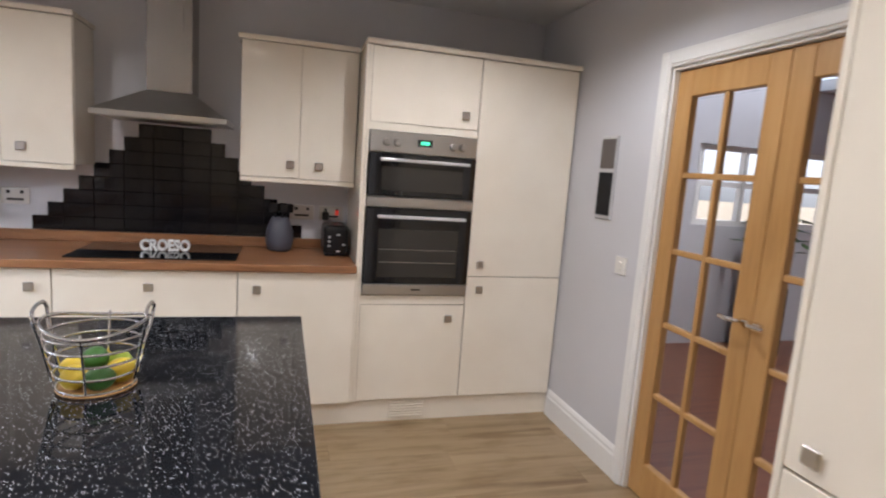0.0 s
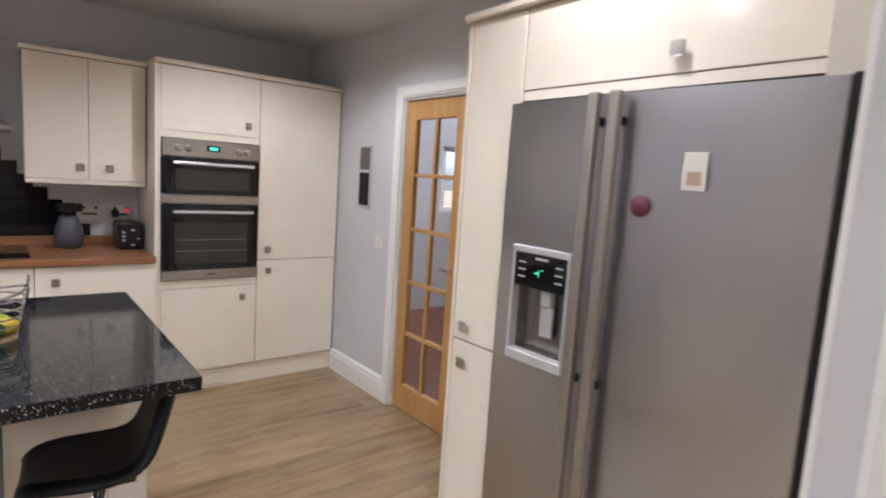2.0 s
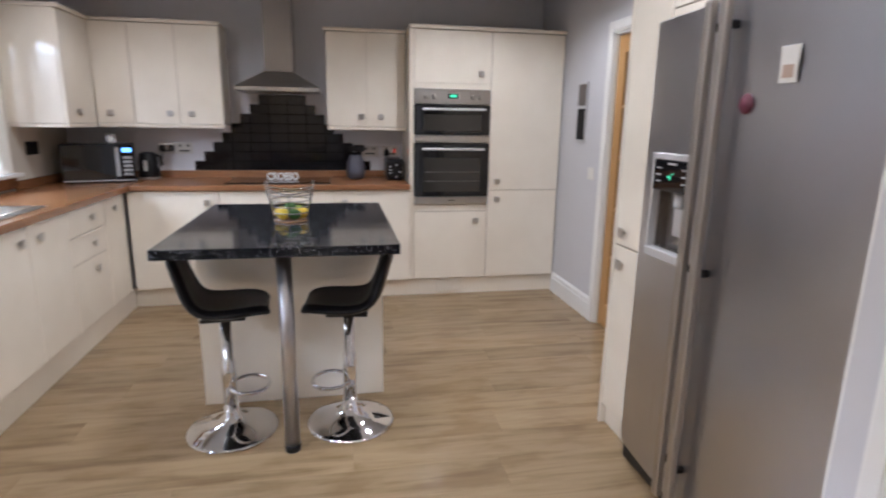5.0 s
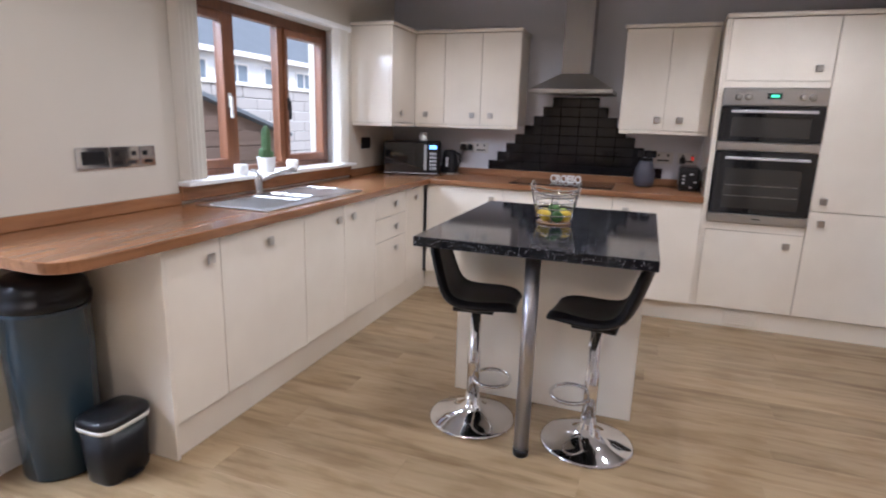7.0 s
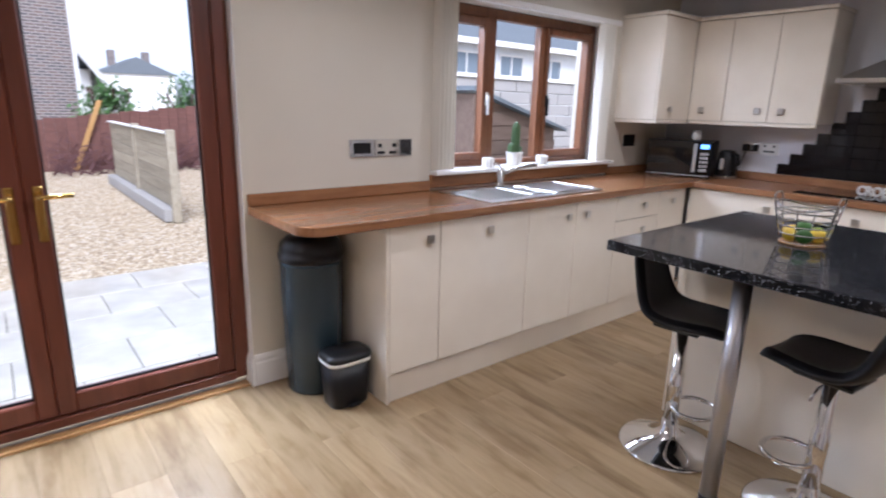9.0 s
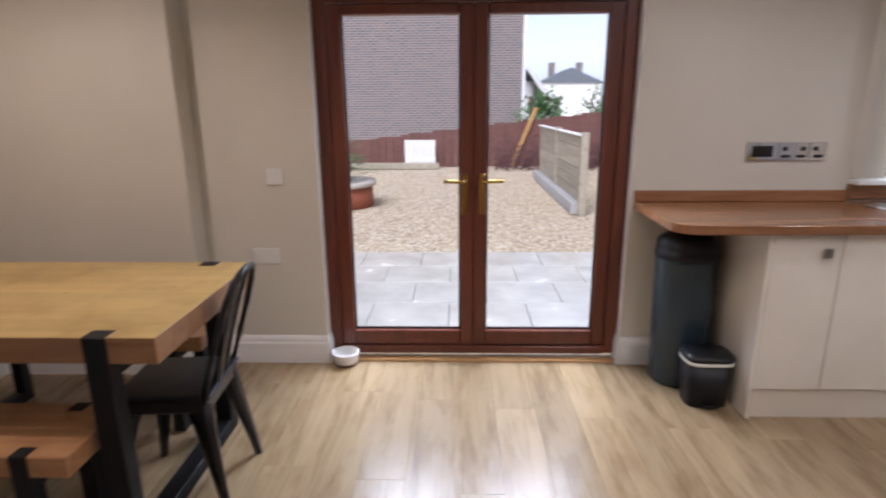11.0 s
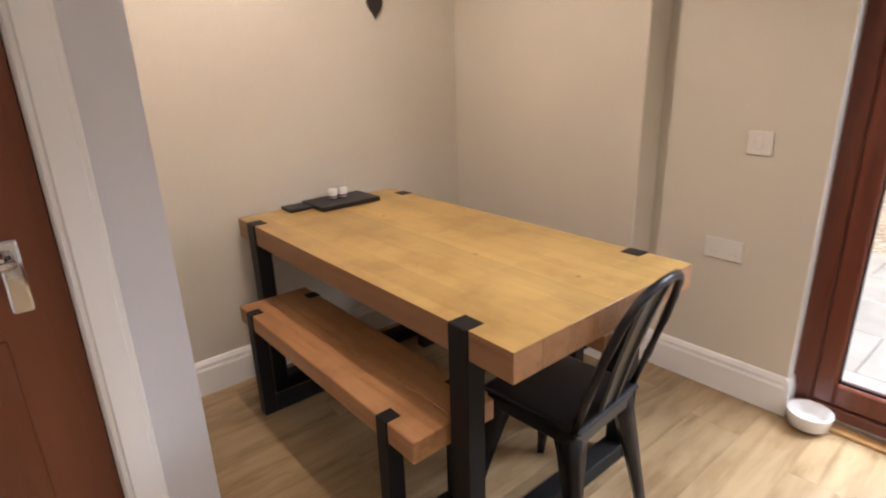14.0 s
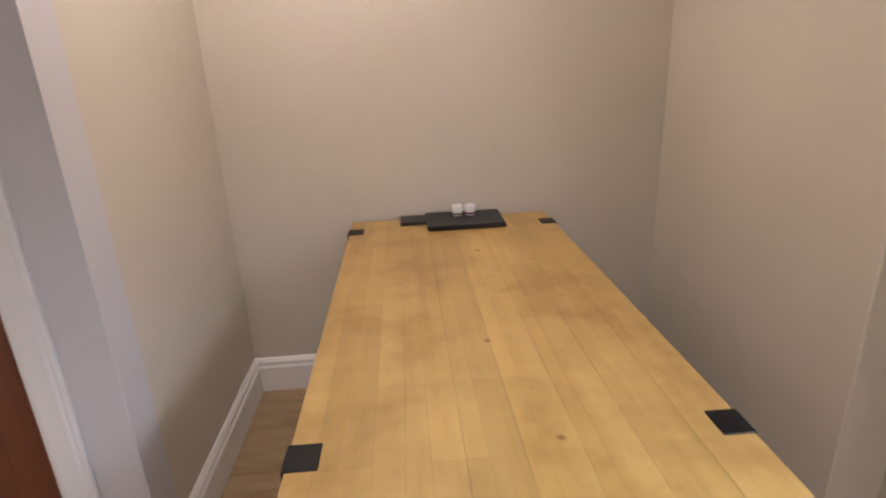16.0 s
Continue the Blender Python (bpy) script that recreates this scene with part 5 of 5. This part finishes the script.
# ---------- dining nook ----------
tb = thing("dining_table", (-0.62, -2.27, 0), "chunky pine dining table with black steel frame legs", "dining table")
TX0, TX1, TY0, TY1 = -1.02, -0.238, -3.055, -1.49
n = 8
for k in range(n):
    w = (TX1 - TX0) / n
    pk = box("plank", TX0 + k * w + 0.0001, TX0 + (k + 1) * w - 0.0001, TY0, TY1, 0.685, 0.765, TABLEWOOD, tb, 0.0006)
    # plank sides and ends get a darker, redder pine than the top
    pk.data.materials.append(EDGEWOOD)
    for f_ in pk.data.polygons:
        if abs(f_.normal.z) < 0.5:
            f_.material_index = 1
for y in (-1.668, -2.915):
    boxes("frame_leg", [(TX1 - 0.055, TX1 + 0.006, y - 0.035, y + 0.035, 0.0, 0.767), (TX0 - 0.006, TX0 + 0.055, y - 0.035, y + 0.035, 0.0, 0.767), (TX0 + 0.055, TX1 - 0.055, y - 0.035, y + 0.035, 0.0, 0.06), (TX0 + 0.055, TX1 - 0.055, y - 0.035, y + 0.035, 0.63, 0.684)], BLACKIRON, tb, 0.003)


def bench(x0, x1):
    b = thing("bench", ((x0 + x1) / 2, -2.3, 0), "pine plank bench with black steel frame legs", "bench", "benches at the table")
    m_ = x0 + (x1 - x0) * 0.5
    box("plank", m_ + 0.001, x1, -2.88, -1.728, 0.385, 0.452, BENCHWOOD, b, 0.003)
    box("plank", x0, m_ - 0.001, -2.88, -1.728, 0.385, 0.452, BENCHWOOD, b, 0.003)
    for y in (-1.868, -2.775):
        boxes("frame_leg", [(x1 - 0.048, x1 + 0.005, y - 0.026, y + 0.026, 0, 0.454), (x0 - 0.005, x0 + 0.048, y - 0.026, y + 0.026, 0, 0.454), (x0 + 0.048, x1 - 0.048, y - 0.026, y + 0.026, 0, 0.05), (x0 + 0.048, x1 - 0.048, y - 0.026, y + 0.026, 0.335, 0.384)], BLACKIRON, b, 0.003)


bench(-0.42, -0.13)
bench(-1.25, -0.96)


def tolix(m_):
    """Pressed steel cafe chair; the back is at -y before placing."""
    c = thing("metal_chair", (0, 0, 0), "dark gunmetal pressed steel cafe chair tucked under the table", "chair")
    bm = bmesh.new()
    bm_box(bm, -0.18, 0.18, -0.175, 0.18, 0.435, 0.455, 0.012, 3)
    mesh_ob("seat", bm, GUNMETAL, c)
    bm = bmesh.new()
    bm_box(bm, -0.165, 0.165, -0.16, 0.165, 0.385, 0.436, 0.004)
    mesh_ob("apron", bm, GUNMETAL, c)
    for sx in (-1, 1):
        for sy in (-1, 1):
            bm = bmesh.new()
            a = Vector((sx * 0.15, sy * 0.145, 0.43))
            b = Vector((sx * 0.205, sy * 0.205, 0.0))
            rings = []
            for t, w in ((0, 0.085), (0.2, 0.062), (0.5, 0.042), (0.8, 0.026), (1, 0.016)):
                p = a.lerp(b, t)
                rings.append([bm.verts.new(p + Vector((sx * u, sy * v, 0))) for u, v in ((0, -w), (0.012, -w * 0.2), (0.014, 0.014), (-w * 0.2, 0.012), (-w, 0), (-w * 0.4, -w * 0.4))])
            for r0, r1 in zip(rings, rings[1:]):
                for k in range(6):
                    bm.faces.new((r0[k], r0[(k + 1) % 6], r1[(k + 1) % 6], r1[k]))
            bm.faces.new(rings[0])
            bm.faces.new(rings[-1])
            bmesh.ops.recalc_face_normals(bm, faces=bm.faces)
            mesh_ob("leg", bm, GUNMETAL, c, True)
    half = [(0.168, -0.15, 0.44), (0.176, -0.19, 0.56), (0.174, -0.228, 0.68), (0.158, -0.258, 0.77), (0.125, -0.279, 0.828), (0.075, -0.29, 0.852), (0.025, -0.293, 0.858)]
    pts = [(-x, y, z) for x, y, z in half] + half[::-1]
    tube("back_hoop", pts, 0.0125, GUNMETAL, c, 10)
    bm = bmesh.new()
    rows = []
    for z, y, w in ((0.44, -0.165, 0.058), (0.60, -0.206, 0.064), (0.75, -0.253, 0.074), (0.848, -0.29, 0.084)):
        rows.append([bm.verts.new((s * w, y + d, z)) for s, d in ((-1, 0.006), (-0.82, 0), (-0.6, 0), (-0.5, 0.008), (0.5, 0.008), (0.6, 0), (0.82, 0), (1, 0.006))])
    for r0, r1 in zip(rows, rows[1:]):
        for k in range(7):
            bm.faces.new((r0[k], r0[k + 1], r1[k + 1], r1[k]))
    sp = mesh_ob("splat", bm, GUNMETAL, c)
    so2 = sp.modifiers.new("thick", "SOLIDIFY")
    so2.thickness = 0.004
    c.matrix_basis = m_
    return c


tolix(pose(-0.612, -1.645, 0.0, 0, 0, 184) @ Matrix.Diagonal((0.9, 0.95, 1.0, 1.0)))
mt = thing("place_mats", (-0.68, -2.97, 0.767), "stack of black slate place mats and coasters", "place mats")
for k in range(3):
    d = 0.003 * k
    box("mat", -0.83 + d, -0.535 + d, -3.05, -2.865 + d, 0.7675 + 0.007 * k, 0.7735 + 0.007 * k, SLATE, mt, 0.001)
for k in range(2):
    box("coaster", -0.53, -0.43, -3.05, -2.955, 0.7675 + 0.007 * k, 0.7735 + 0.007 * k, SLATE, mt, 0.001)
for k, (x, colour) in enumerate(((-0.655, PHOTO4), (-0.705, PHOTO2))):
    sh = thing("salt_shaker" if k == 0 else "pepper_shaker", (x, -2.985, 0.79), "small white cup-shaped %s shaker with printed pattern" % ("salt" if k == 0 else "pepper"), "shaker")
    turned("body", [(0.017, 0.0), (0.02, 0.004), (0.023, 0.028), (0.022, 0.04), (0.015, 0.046), (0.003, 0.047)], (x, -2.985, 0.7885), CERAMIC, sh)
    turned("print_band", [(0.0207, 0.007), (0.0226, 0.014)], (x, -2.985, 0.7885), colour, sh)
he = thing("hanging_heart", (-1.02, -3.09, 1.6), "dark heart ornament hanging on twine on the wall", "ornament")
out = []
for k in range(28):
    t = 2 * math.pi * k / 28
    out.append((-1.02 + 0.0036 * 16 * math.sin(t) ** 3 * 0.72, 1.618 + 0.0036 * (13 * math.cos(t) - 5 * math.cos(2 * t) - 2 * math.cos(3 * t) - math.cos(4 * t)) * 0.95))
prism("heart", out, "y", -3.098, -3.086, HEARTW, he)
tube("twine", [(-1.028, -3.09, 1.65), (-1.032, -3.094, 1.70), (-1.022, -3.096, 1.762), (-1.012, -3.094, 1.70), (-1.012, -3.09, 1.65)], 0.0025, TWINE, he)
tube("nail", [(-1.022, -3.1, 1.76), (-1.022, -3.085, 1.762)], 0.003, NICKEL, he)

# pet bowl and bins
pb = thing("pet_bowl", (-1.64, -1.262, 0), "white ceramic pet bowl on the floor by the door", "bowl")
turned("body", [(0.064, 0.0), (0.07, 0.004), (0.077, 0.055), (0.077, 0.06), (0.07, 0.06), (0.06, 0.02), (0.002, 0.018)], (-1.64, -1.262, 0.013), CERAMIC, pb, 36)
bi = thing("pedal_bin", (-1.5, 0.506, 0), "tall round blue-grey bin with domed black lid", "bin")
turned("body", [(0.128, 0.0), (0.133, 0.008), (0.146, 0.5), (0.147, 0.64), (0.15, 0.645), (0.15, 0.665)], (-1.5, 0.506, 0), BINBLUE, bi, 44)
turned("lid", [(0.153, 0.664), (0.155, 0.672), (0.155, 0.695), (0.148, 0.70), (0.148, 0.72), (0.142, 0.745), (0.115, 0.772), (0.06, 0.79), (0.004, 0.795)], (-1.5, 0.506, 0), BLACKPL, bi, 44)
b2 = thing("small_bin", (-1.262, 0.548, 0), "small black rectangular pedal bin with white liner", "bin")


def rounded_tub(x, y, rows, n=40, power=4.0):
    """Rounded rectangle rings of (half depth, half width, height), closed at both ends."""
    bm = bmesh.new()
    rings = []
    for hx, hy, z in rows:
        ring = []
        for k in range(n):
            a = 2 * math.pi * k / n
            c, q = math.cos(a), math.sin(a)
            d = (abs(c) ** power + abs(q) ** power) ** (-1 / power)
            ring.append(bm.verts.new((x + hx * c * d, y + hy * q * d, z)))
        rings.append(ring)
    for p, q in zip(rings, rings[1:]):
        for k in range(n):
            bm.faces.new((p[k], p[(k + 1) % n], q[(k + 1) % n], q[k]))
    bm.faces.new(rings[0][::-1])
    bm.faces.new(rings[-1])
    return bm


mesh_ob("body", rounded_tub(-1.262, 0.548, [(0.07, 0.092, 0.0), (0.073, 0.095, 0.006), (0.084, 0.108, 0.215)]), BLACKPL, b2, True)
mesh_ob("liner", rounded_tub(-1.262, 0.548, [(0.084, 0.108, 0.2155), (0.089, 0.113, 0.217), (0.089, 0.114, 0.232), (0.086, 0.110, 0.234)]), PLASTIC_W, b2, True)
mesh_ob("lid", rounded_tub(-1.262, 0.548, [(0.089, 0.114, 0.2345), (0.09, 0.115, 0.245), (0.084, 0.109, 0.258), (0.065, 0.09, 0.266), (0.02, 0.03, 0.268)]), BLACKPL, b2, True)
box("pedal", -1.185, -1.165, 0.515, 0.58, 0.010, 0.02, BLACKPL, b2, 0.003)

# ---------- ceiling downlights ----------


def downlight(x, y, power, col=(1.0, 0.94, 0.88), cone=154, first=False):
    d = thing("downlight", (x, y, H), "recessed ceiling downlight with white ring", "downlight", "ceiling downlights")
    turned("ring", [(0.035, -0.006), (0.046, -0.008), (0.048, -0.001)], (x, y, H), WHITE, d, 24)
    turned("lamp", [(0.034, -0.007), (0.002, -0.0075)], (x, y, H), LAMPGLOW, d, 24)
    sp = bpy.data.lights.new("downlight_beam", "SPOT")
    sp.energy, sp.color, sp.spot_size, sp.spot_blend, sp.shadow_soft_size = power, col, radians(cone), 0.5, 0.035
    o = new("downlight_beam", sp)
    o.matrix_world = look((x, y, H - 0.02), (x + 0.001, y, 0))


WARM, HALLWARM = (1.0, 0.83, 0.68), (1.0, 0.70, 0.46)
downlight(1.27, 0.62, LAMP * 0.65)
downlight(-0.55, 0.55, LAMP * 0.8)
downlight(1.27, 2.35, LAMP * 1.3)
downlight(-0.75, 2.45, LAMP * 0.85)
downlight(0.30, 0.95, LAMP * 1.0)
# next two: unseen fittings added to brighten the room behind the glazed doors
downlight(4.2, 2.6, LAMP * 1.6)
downlight(5.8, 1.6, LAMP * 1.6)
downlight(0.35, -0.85, LAMP * 0.35, WARM)
downlight(-0.28, -2.3, LAMP * 1.6, WARM)
downlight(2.9, -0.55, LAMP * 0.6, HALLWARM)
downlight(4.2, -0.55, LAMP * 0.5, HALLWARM)

# ---------- outside ----------
GZ = -0.15
structure(box("ground", -90, 90, -70, 70, GZ - 0.3, GZ - 0.012, GRAVEL, bev=0), "buff gravel yard", "ground")
hs = thing("neighbour_house", (-17.5, -8, GZ), "brown brick gable house with white trim", "house")
bm = bmesh.new()
box("wall", -25, -17.0, -13, 1.45, GZ, 6.5, BRICKM, hs, 0)
prism("gable", [(-13.0, 6.5), (1.45, 6.5), (-5.8, 11.5)], "x", -25, -17.0, BRICKM, hs)
box("window_frame", -17.0, -16.93, -0.55, -0.15, 2.6, 3.9, RENDERW, hs, 0.01)
box("downpipe", -16.98, -16.9, 1.38, 1.47, GZ, 6.4, RENDERW, hs, 0.01)
h2 = thing("gabled_house", (-30, 5, GZ), "house with slate roof and white bargeboard", "house")
box("wall", -36, -29, -4, 3.3, GZ, 2.6, RENDERW, h2, 0)
prism("roof", [(-3.0, 4.0), (2.45, 3.95), (4.2, 1.75), (4.2, 1.6), (2.4, 3.6), (-3.0, 3.6)], "x", -36, -28.4, ROOFT, h2)
prism("bargeboard", [(2.35, 3.85), (2.55, 3.85), (4.1, 1.85), (4.0, 1.55)], "x", -28.45, -28.3, RENDERW, h2)
h3 = thing("far_white_house", (-70, 12, GZ), "distant white house with slate roof and chimneys", "house")
box("wall", -76, -70, 9.5, 17, GZ, 4.0, RENDERW, h3, 0)
prism("roof", [(9.2, 4.0), (17.3, 4.0), (13.2, 5.8)], "x", -76, -69.8, ROOFT, h3)
parts("chimney", [(-74, -73, 11.0, 11.7, 4.2, 6.6), (-74, -73, 14.5, 15.2, 4.2, 6.6)], BRICKM, h3, 0.02)
fe = thing("garden_fence", (-13.4, -3, GZ), "long red-brown timber fence in front of the house", "fence")
for k in range(84):
    y0 = -9.5 + k * 0.2
    box("board", -13.4, -13.35, y0, y0 + 0.195, GZ, 0.68 + 0.11 * (y0 + 2) + 0.02 * math.sin(k * 1.7), FENCE, fe, 0.004)
rb = thing("low_wall", (-14.6, -3, GZ), "low timber raised bed edge before the fence", "raised bed")
for k in range(7):
    box("sleeper", -12.9, -12.75, -9.5 + k * 1.2, -8.31 + k * 1.2, GZ, 0.0, GREYBOARD, rb, 0.01)
wg = thing("white_gate", (-14.2, -1.3, GZ), "small white picket gate leaning in the yard", "gate")
parts("rail", [(-13.0, -12.97, -1.97, -1.2, z, z + 0.07) for z in (0.05, 0.42)], RENDERW, wg, 0.004)
for k in range(7):
    box("picket", -12.97, -12.94, -1.97 + k * 0.11, -1.97 + k * 0.11 + 0.095, GZ, 0.56, RENDERW, wg, 0.004)
hd = thing("bare_hedge", (-14.8, 2.2, GZ), "bare purple-brown shrubs against the fence", "shrub")
bm = bmesh.new()
for i in range(900):
    y, x, z = random.uniform(0.3, 3.4), random.uniform(-13.3, -12.3), GZ + abs(random.gauss(0, 0.32))
    u = Vector((random.uniform(-1, 1), random.uniform(-1, 1), random.uniform(0, 1.2))).normalized() * random.uniform(0.08, 0.2)
    w = u.cross(Vector((random.random(), random.random(), random.random()))).normalized() * 0.014
    c = Vector((x, y, z))
    bm.faces.new([bm.verts.new(c + q) for q in (-u, w, u, -w)])
mesh_ob("twigs", bm, TWIGS, hd)
ff = thing("side_fence", (-9, 1.6, GZ), "weathered grey board fence with concrete base along the yard", "fence")
for k in range(2):
    x1 = -6.75 - k * 2.1
    for q in range(6):
        box("board", x1 - 2.0, x1, 1.12, 1.15, 0.03 + q * 0.155, 0.18 + q * 0.155, GREYBOARD, ff, 0.006)
    box("post", x1 - 0.02, x1 + 0.09, 1.09, 1.19, GZ, 1.02, GREYBOARD, ff, 0.008)
    box("base_block", x1 - 2.08, x1, 1.0, 1.2, GZ, 0.02, STONEGREY, ff, 0.01)
    box("cap", x1 - 2.05, x1 + 0.02, 1.08, 1.18, 0.965, 0.985, RENDERW, ff, 0.004)
tp = thing("timber_plank", (-12.6, 0.73, GZ), "pale yellow timber plank leaning on the fence", "plank")
prism("board", [(0.70, GZ), (0.80, GZ), (1.39, 1.33), (1.29, 1.33)], "x", -13.3, -13.26, OAKDOOR, tp)
for bx, by, br, bh in ((-16.2, 2.0, 0.9, 2.1), (-19.0, 4.6, 1.3, 2.0)):
    bu = thing("garden_bush", (bx, by, GZ), "loose green garden bush behind the fence", "bush")
    bm = bmesh.new()
    for q in range(6):
        a = q * 1.05
        bm_tube(bm, [(bx, by, GZ), (bx + 0.3 * br * math.cos(a), by + 0.3 * br * math.sin(a), GZ + bh * 0.5), (bx + 0.6 * br * math.cos(a), by + 0.6 * br * math.sin(a), GZ + bh * 0.85)], 0.03, 6)
    mesh_ob("stems", bm, TWIGS, bu)
    bm = bmesh.new()
    for q in range(700):
        a, el, rr = random.uniform(0, 6.28), random.uniform(-0.6, 1.5), br * random.uniform(0.3, 1.0) * random.uniform(0.75, 1.1)
        c = Vector((bx + rr * math.cos(a) * math.cos(el), by + rr * math.sin(a) * math.cos(el), GZ + bh * 0.55 + rr * math.sin(el)))
        u = Vector((random.uniform(-1, 1), random.uniform(-1, 1), random.uniform(-0.5, 1))).normalized() * 0.11
        w = u.cross(Vector((0.3, 0.2, 1))).normalized() * 0.045
        bm.faces.new([bm.verts.new(c + p) for p in (-u, w, u, -w)])
    mesh_ob("leaves", bm, LEAF, bu)
tr = thing("brick_planter", (-7.6, -2.35, GZ), "round red brick planter with stone coping and a shrub", "planter")
turned("ring", [(0.55, 0.0), (0.55, 0.33), (0.45, 0.33)], (-7.6, -2.55, GZ), REDBRICK, tr, 32)
turned("coping", [(0.6, 0.33), (0.6, 0.40), (0.42, 0.40), (0.4, 0.36), (0.01, 0.36)], (-7.6, -2.55, GZ), SLAB, tr, 32)
bm = bmesh.new()
for i in range(260):
    a, el, r = random.uniform(0, 6.28), random.uniform(0.2, 1.4), random.uniform(0.1, 0.7)
    c = Vector((-7.6 + r * math.cos(a) * math.cos(el), -2.55 + r * math.sin(a) * math.cos(el), 0.25 + r * math.sin(el)))
    u = Vector((math.cos(a), math.sin(a), random.uniform(-0.5, 0.8))).normalized() * 0.12
    w = u.cross(Vector((0.1, 0.2, 1))).normalized() * 0.02
    bm.faces.new([bm.verts.new(c + q) for q in (-u, w, u, -w)])
mesh_ob("leaves", bm, LEAF, tr)
# beyond the kitchen window
gs = thing("garden_shed", (-4.0, 3.5, GZ), "small brown timber lean-to shed with felt roof", "shed")
prism("body", [(2.9, GZ), (4.05, GZ), (4.05, 1.19), (2.9, 1.51)], "x", -4.6, -3.032, SHEDWOOD, gs)
for q in range(12):
    z0 = GZ + 0.137 * q
    y1 = min(4.05, 2.9 + (1.51 - z0 - 0.13) / 0.2783)
    box("board", -3.03, -3.012, 2.9, y1, z0, z0 + 0.13, SHEDWOOD, gs, 0.004)
prism("roof", [(2.82, 1.535), (4.15, 1.165), (4.15, 1.195), (2.82, 1.575)], "x", -4.7, -2.94, ROOFT, gs)
box("bargeboard", -3.01, -2.985, 2.86, 2.9, GZ, 1.5, SHEDWOOD, gs, 0.003)
bw = thing("block_wall", (-7.7, 9.5, GZ), "grey concrete block boundary wall with pale coping", "garden wall")
for q in range(9):
    for k in range(13):
        y0 = 4.6 + k * 0.9 + (0.45 if q % 2 else 0)
        box("block", -7.8, -7.6 + random.uniform(0, 0.012), y0, y0 + 0.885, GZ + q * 0.235, GZ + q * 0.235 + 0.225, STONEGREY, bw, 0.012)
for k in range(12):
    box("coping", -7.85, -7.55, 4.6 + k * 1.0, 5.59 + k * 1.0, GZ + 2.112, GZ + 2.19, RENDERW, bw, 0.01)
h4 = thing("terrace_house", (-16, 14, GZ), "pale rendered terrace house with slate roof and white windows", "house")
box("wall", -24, -15, 9.5, 26, GZ, 3.75, PALERENDER, h4, 0)
prism("roof", [(-24.4, 3.75), (-14.6, 3.75), (-19.5, 6.9)], "y", 9.3, 26.2, ROOFT, h4)
box("fascia", -14.62, -14.55, 9.3, 26.2, 3.58, 3.78, RENDERW, h4, 0.01)
for k in range(6):
    y0 = 10.3 + k * 2.3
    box("window_glass", -15.0, -14.97, y0, y0 + 1.2, 2.3, 3.3, HOUSEGLASS, h4, 0)
    boxes("window_frame", [(-15.0, -14.93, y0 - 0.08, y0, 2.22, 3.38), (-15.0, -14.93, y0 + 1.2, y0 + 1.28, 2.22, 3.38), (-15.0, -14.93, y0, y0 + 1.2, 2.22, 2.3), (-15.0, -14.93, y0, y0 + 1.2, 3.3, 3.38), (-14.98, -14.94, y0 + 0.57, y0 + 0.63, 2.3, 3.3)], RENDERW, h4, 0.01)

# ---------- pieces: tiles, slabs, boards ----------
sb = structure(thing("splashback", (-0.045, NY, 0.97), "stepped splashback of black gloss brick tiles", "splashback"))
TW, TH = 0.148, 0.0755
tile_me = {}


def piece(name, me_key, store, size, m, parent, at, bev):
    if me_key not in store:
        bm = bmesh.new()
        bm_box(bm, 0, size[0], 0, size[1], 0, size[2], bev)
        me = bpy.data.meshes.new(name)
        bm.to_mesh(me)
        bm.free()
        me.materials.append(m)
        store[me_key] = me
    ob = new(name, store[me_key])
    ob.parent = parent
    if parent.type == "EMPTY":
        ob.matrix_parent_inverse = Matrix.Translation(-parent.location)
    ob.location = at
    return ob


XC = -0.045
for r in range(8):
    cnt = 9.5 - r
    x0 = XC - cnt * TW / 2
    widths = [1.0] * int(cnt) + ([0.5] if cnt % 1 else [])
    if r % 2:
        widths = widths[::-1]
    x = x0
    for w in widths:
        piece("tile", w, tile_me, (TW * w - 0.002, 0.009, TH - 0.002), TILE, sb, (x, NY - 0.010, 0.969 + r * TH), 0.0015)
        x += TW * w
boxes("grout", [(XC - (9.5 - r) * TW / 2, XC + (9.5 - r) * TW / 2, NY - 0.004, NY - 0.0005, 0.969 + r * TH, 0.969 + (r + 1) * TH) for r in range(8)], GROUT, sb, 0)

pv = structure(box("patio", -4.55, -1.945, -9.0, 6.0, GZ - 0.02, GZ - 0.008, GROUT, bev=0), "wet stone slab patio outside the french doors", "patio")
slab_me = {}
for i in range(5):
    for j in range(14):
        piece("slab", 0, slab_me, (0.516, 0.596, 0.03), SLAB, pv, (-4.55 + i * 0.52, -5.2 + j * 0.6 + (0.3 if i % 2 else 0), GZ - 0.01 + random.uniform(0, 0.003)), 0.004)

fl = bpy.data.objects["floor"]
board_me = {}
PW, PL = 0.19, 1.28
y, r = -3.12, 0
while y < NY:
    x = WX - 0.05 - (r * 0.47 % 1) * PL
    while x < EX + 0.1:
        x0, x1 = max(x, WX - 0.06), min(x + PL, 1.5455 if y < -0.1 else EX + 0.115)
        if x1 - x0 > 0.05:
            key = round(x1 - x0, 3)
            piece("board", key, board_me, (x1 - x0 - 0.0005, PW - 0.0005, 0.008), OAKFLOOR, fl, (x0, y, -0.008), 0.0005)
        x += PL
    y += PW
    r += 1
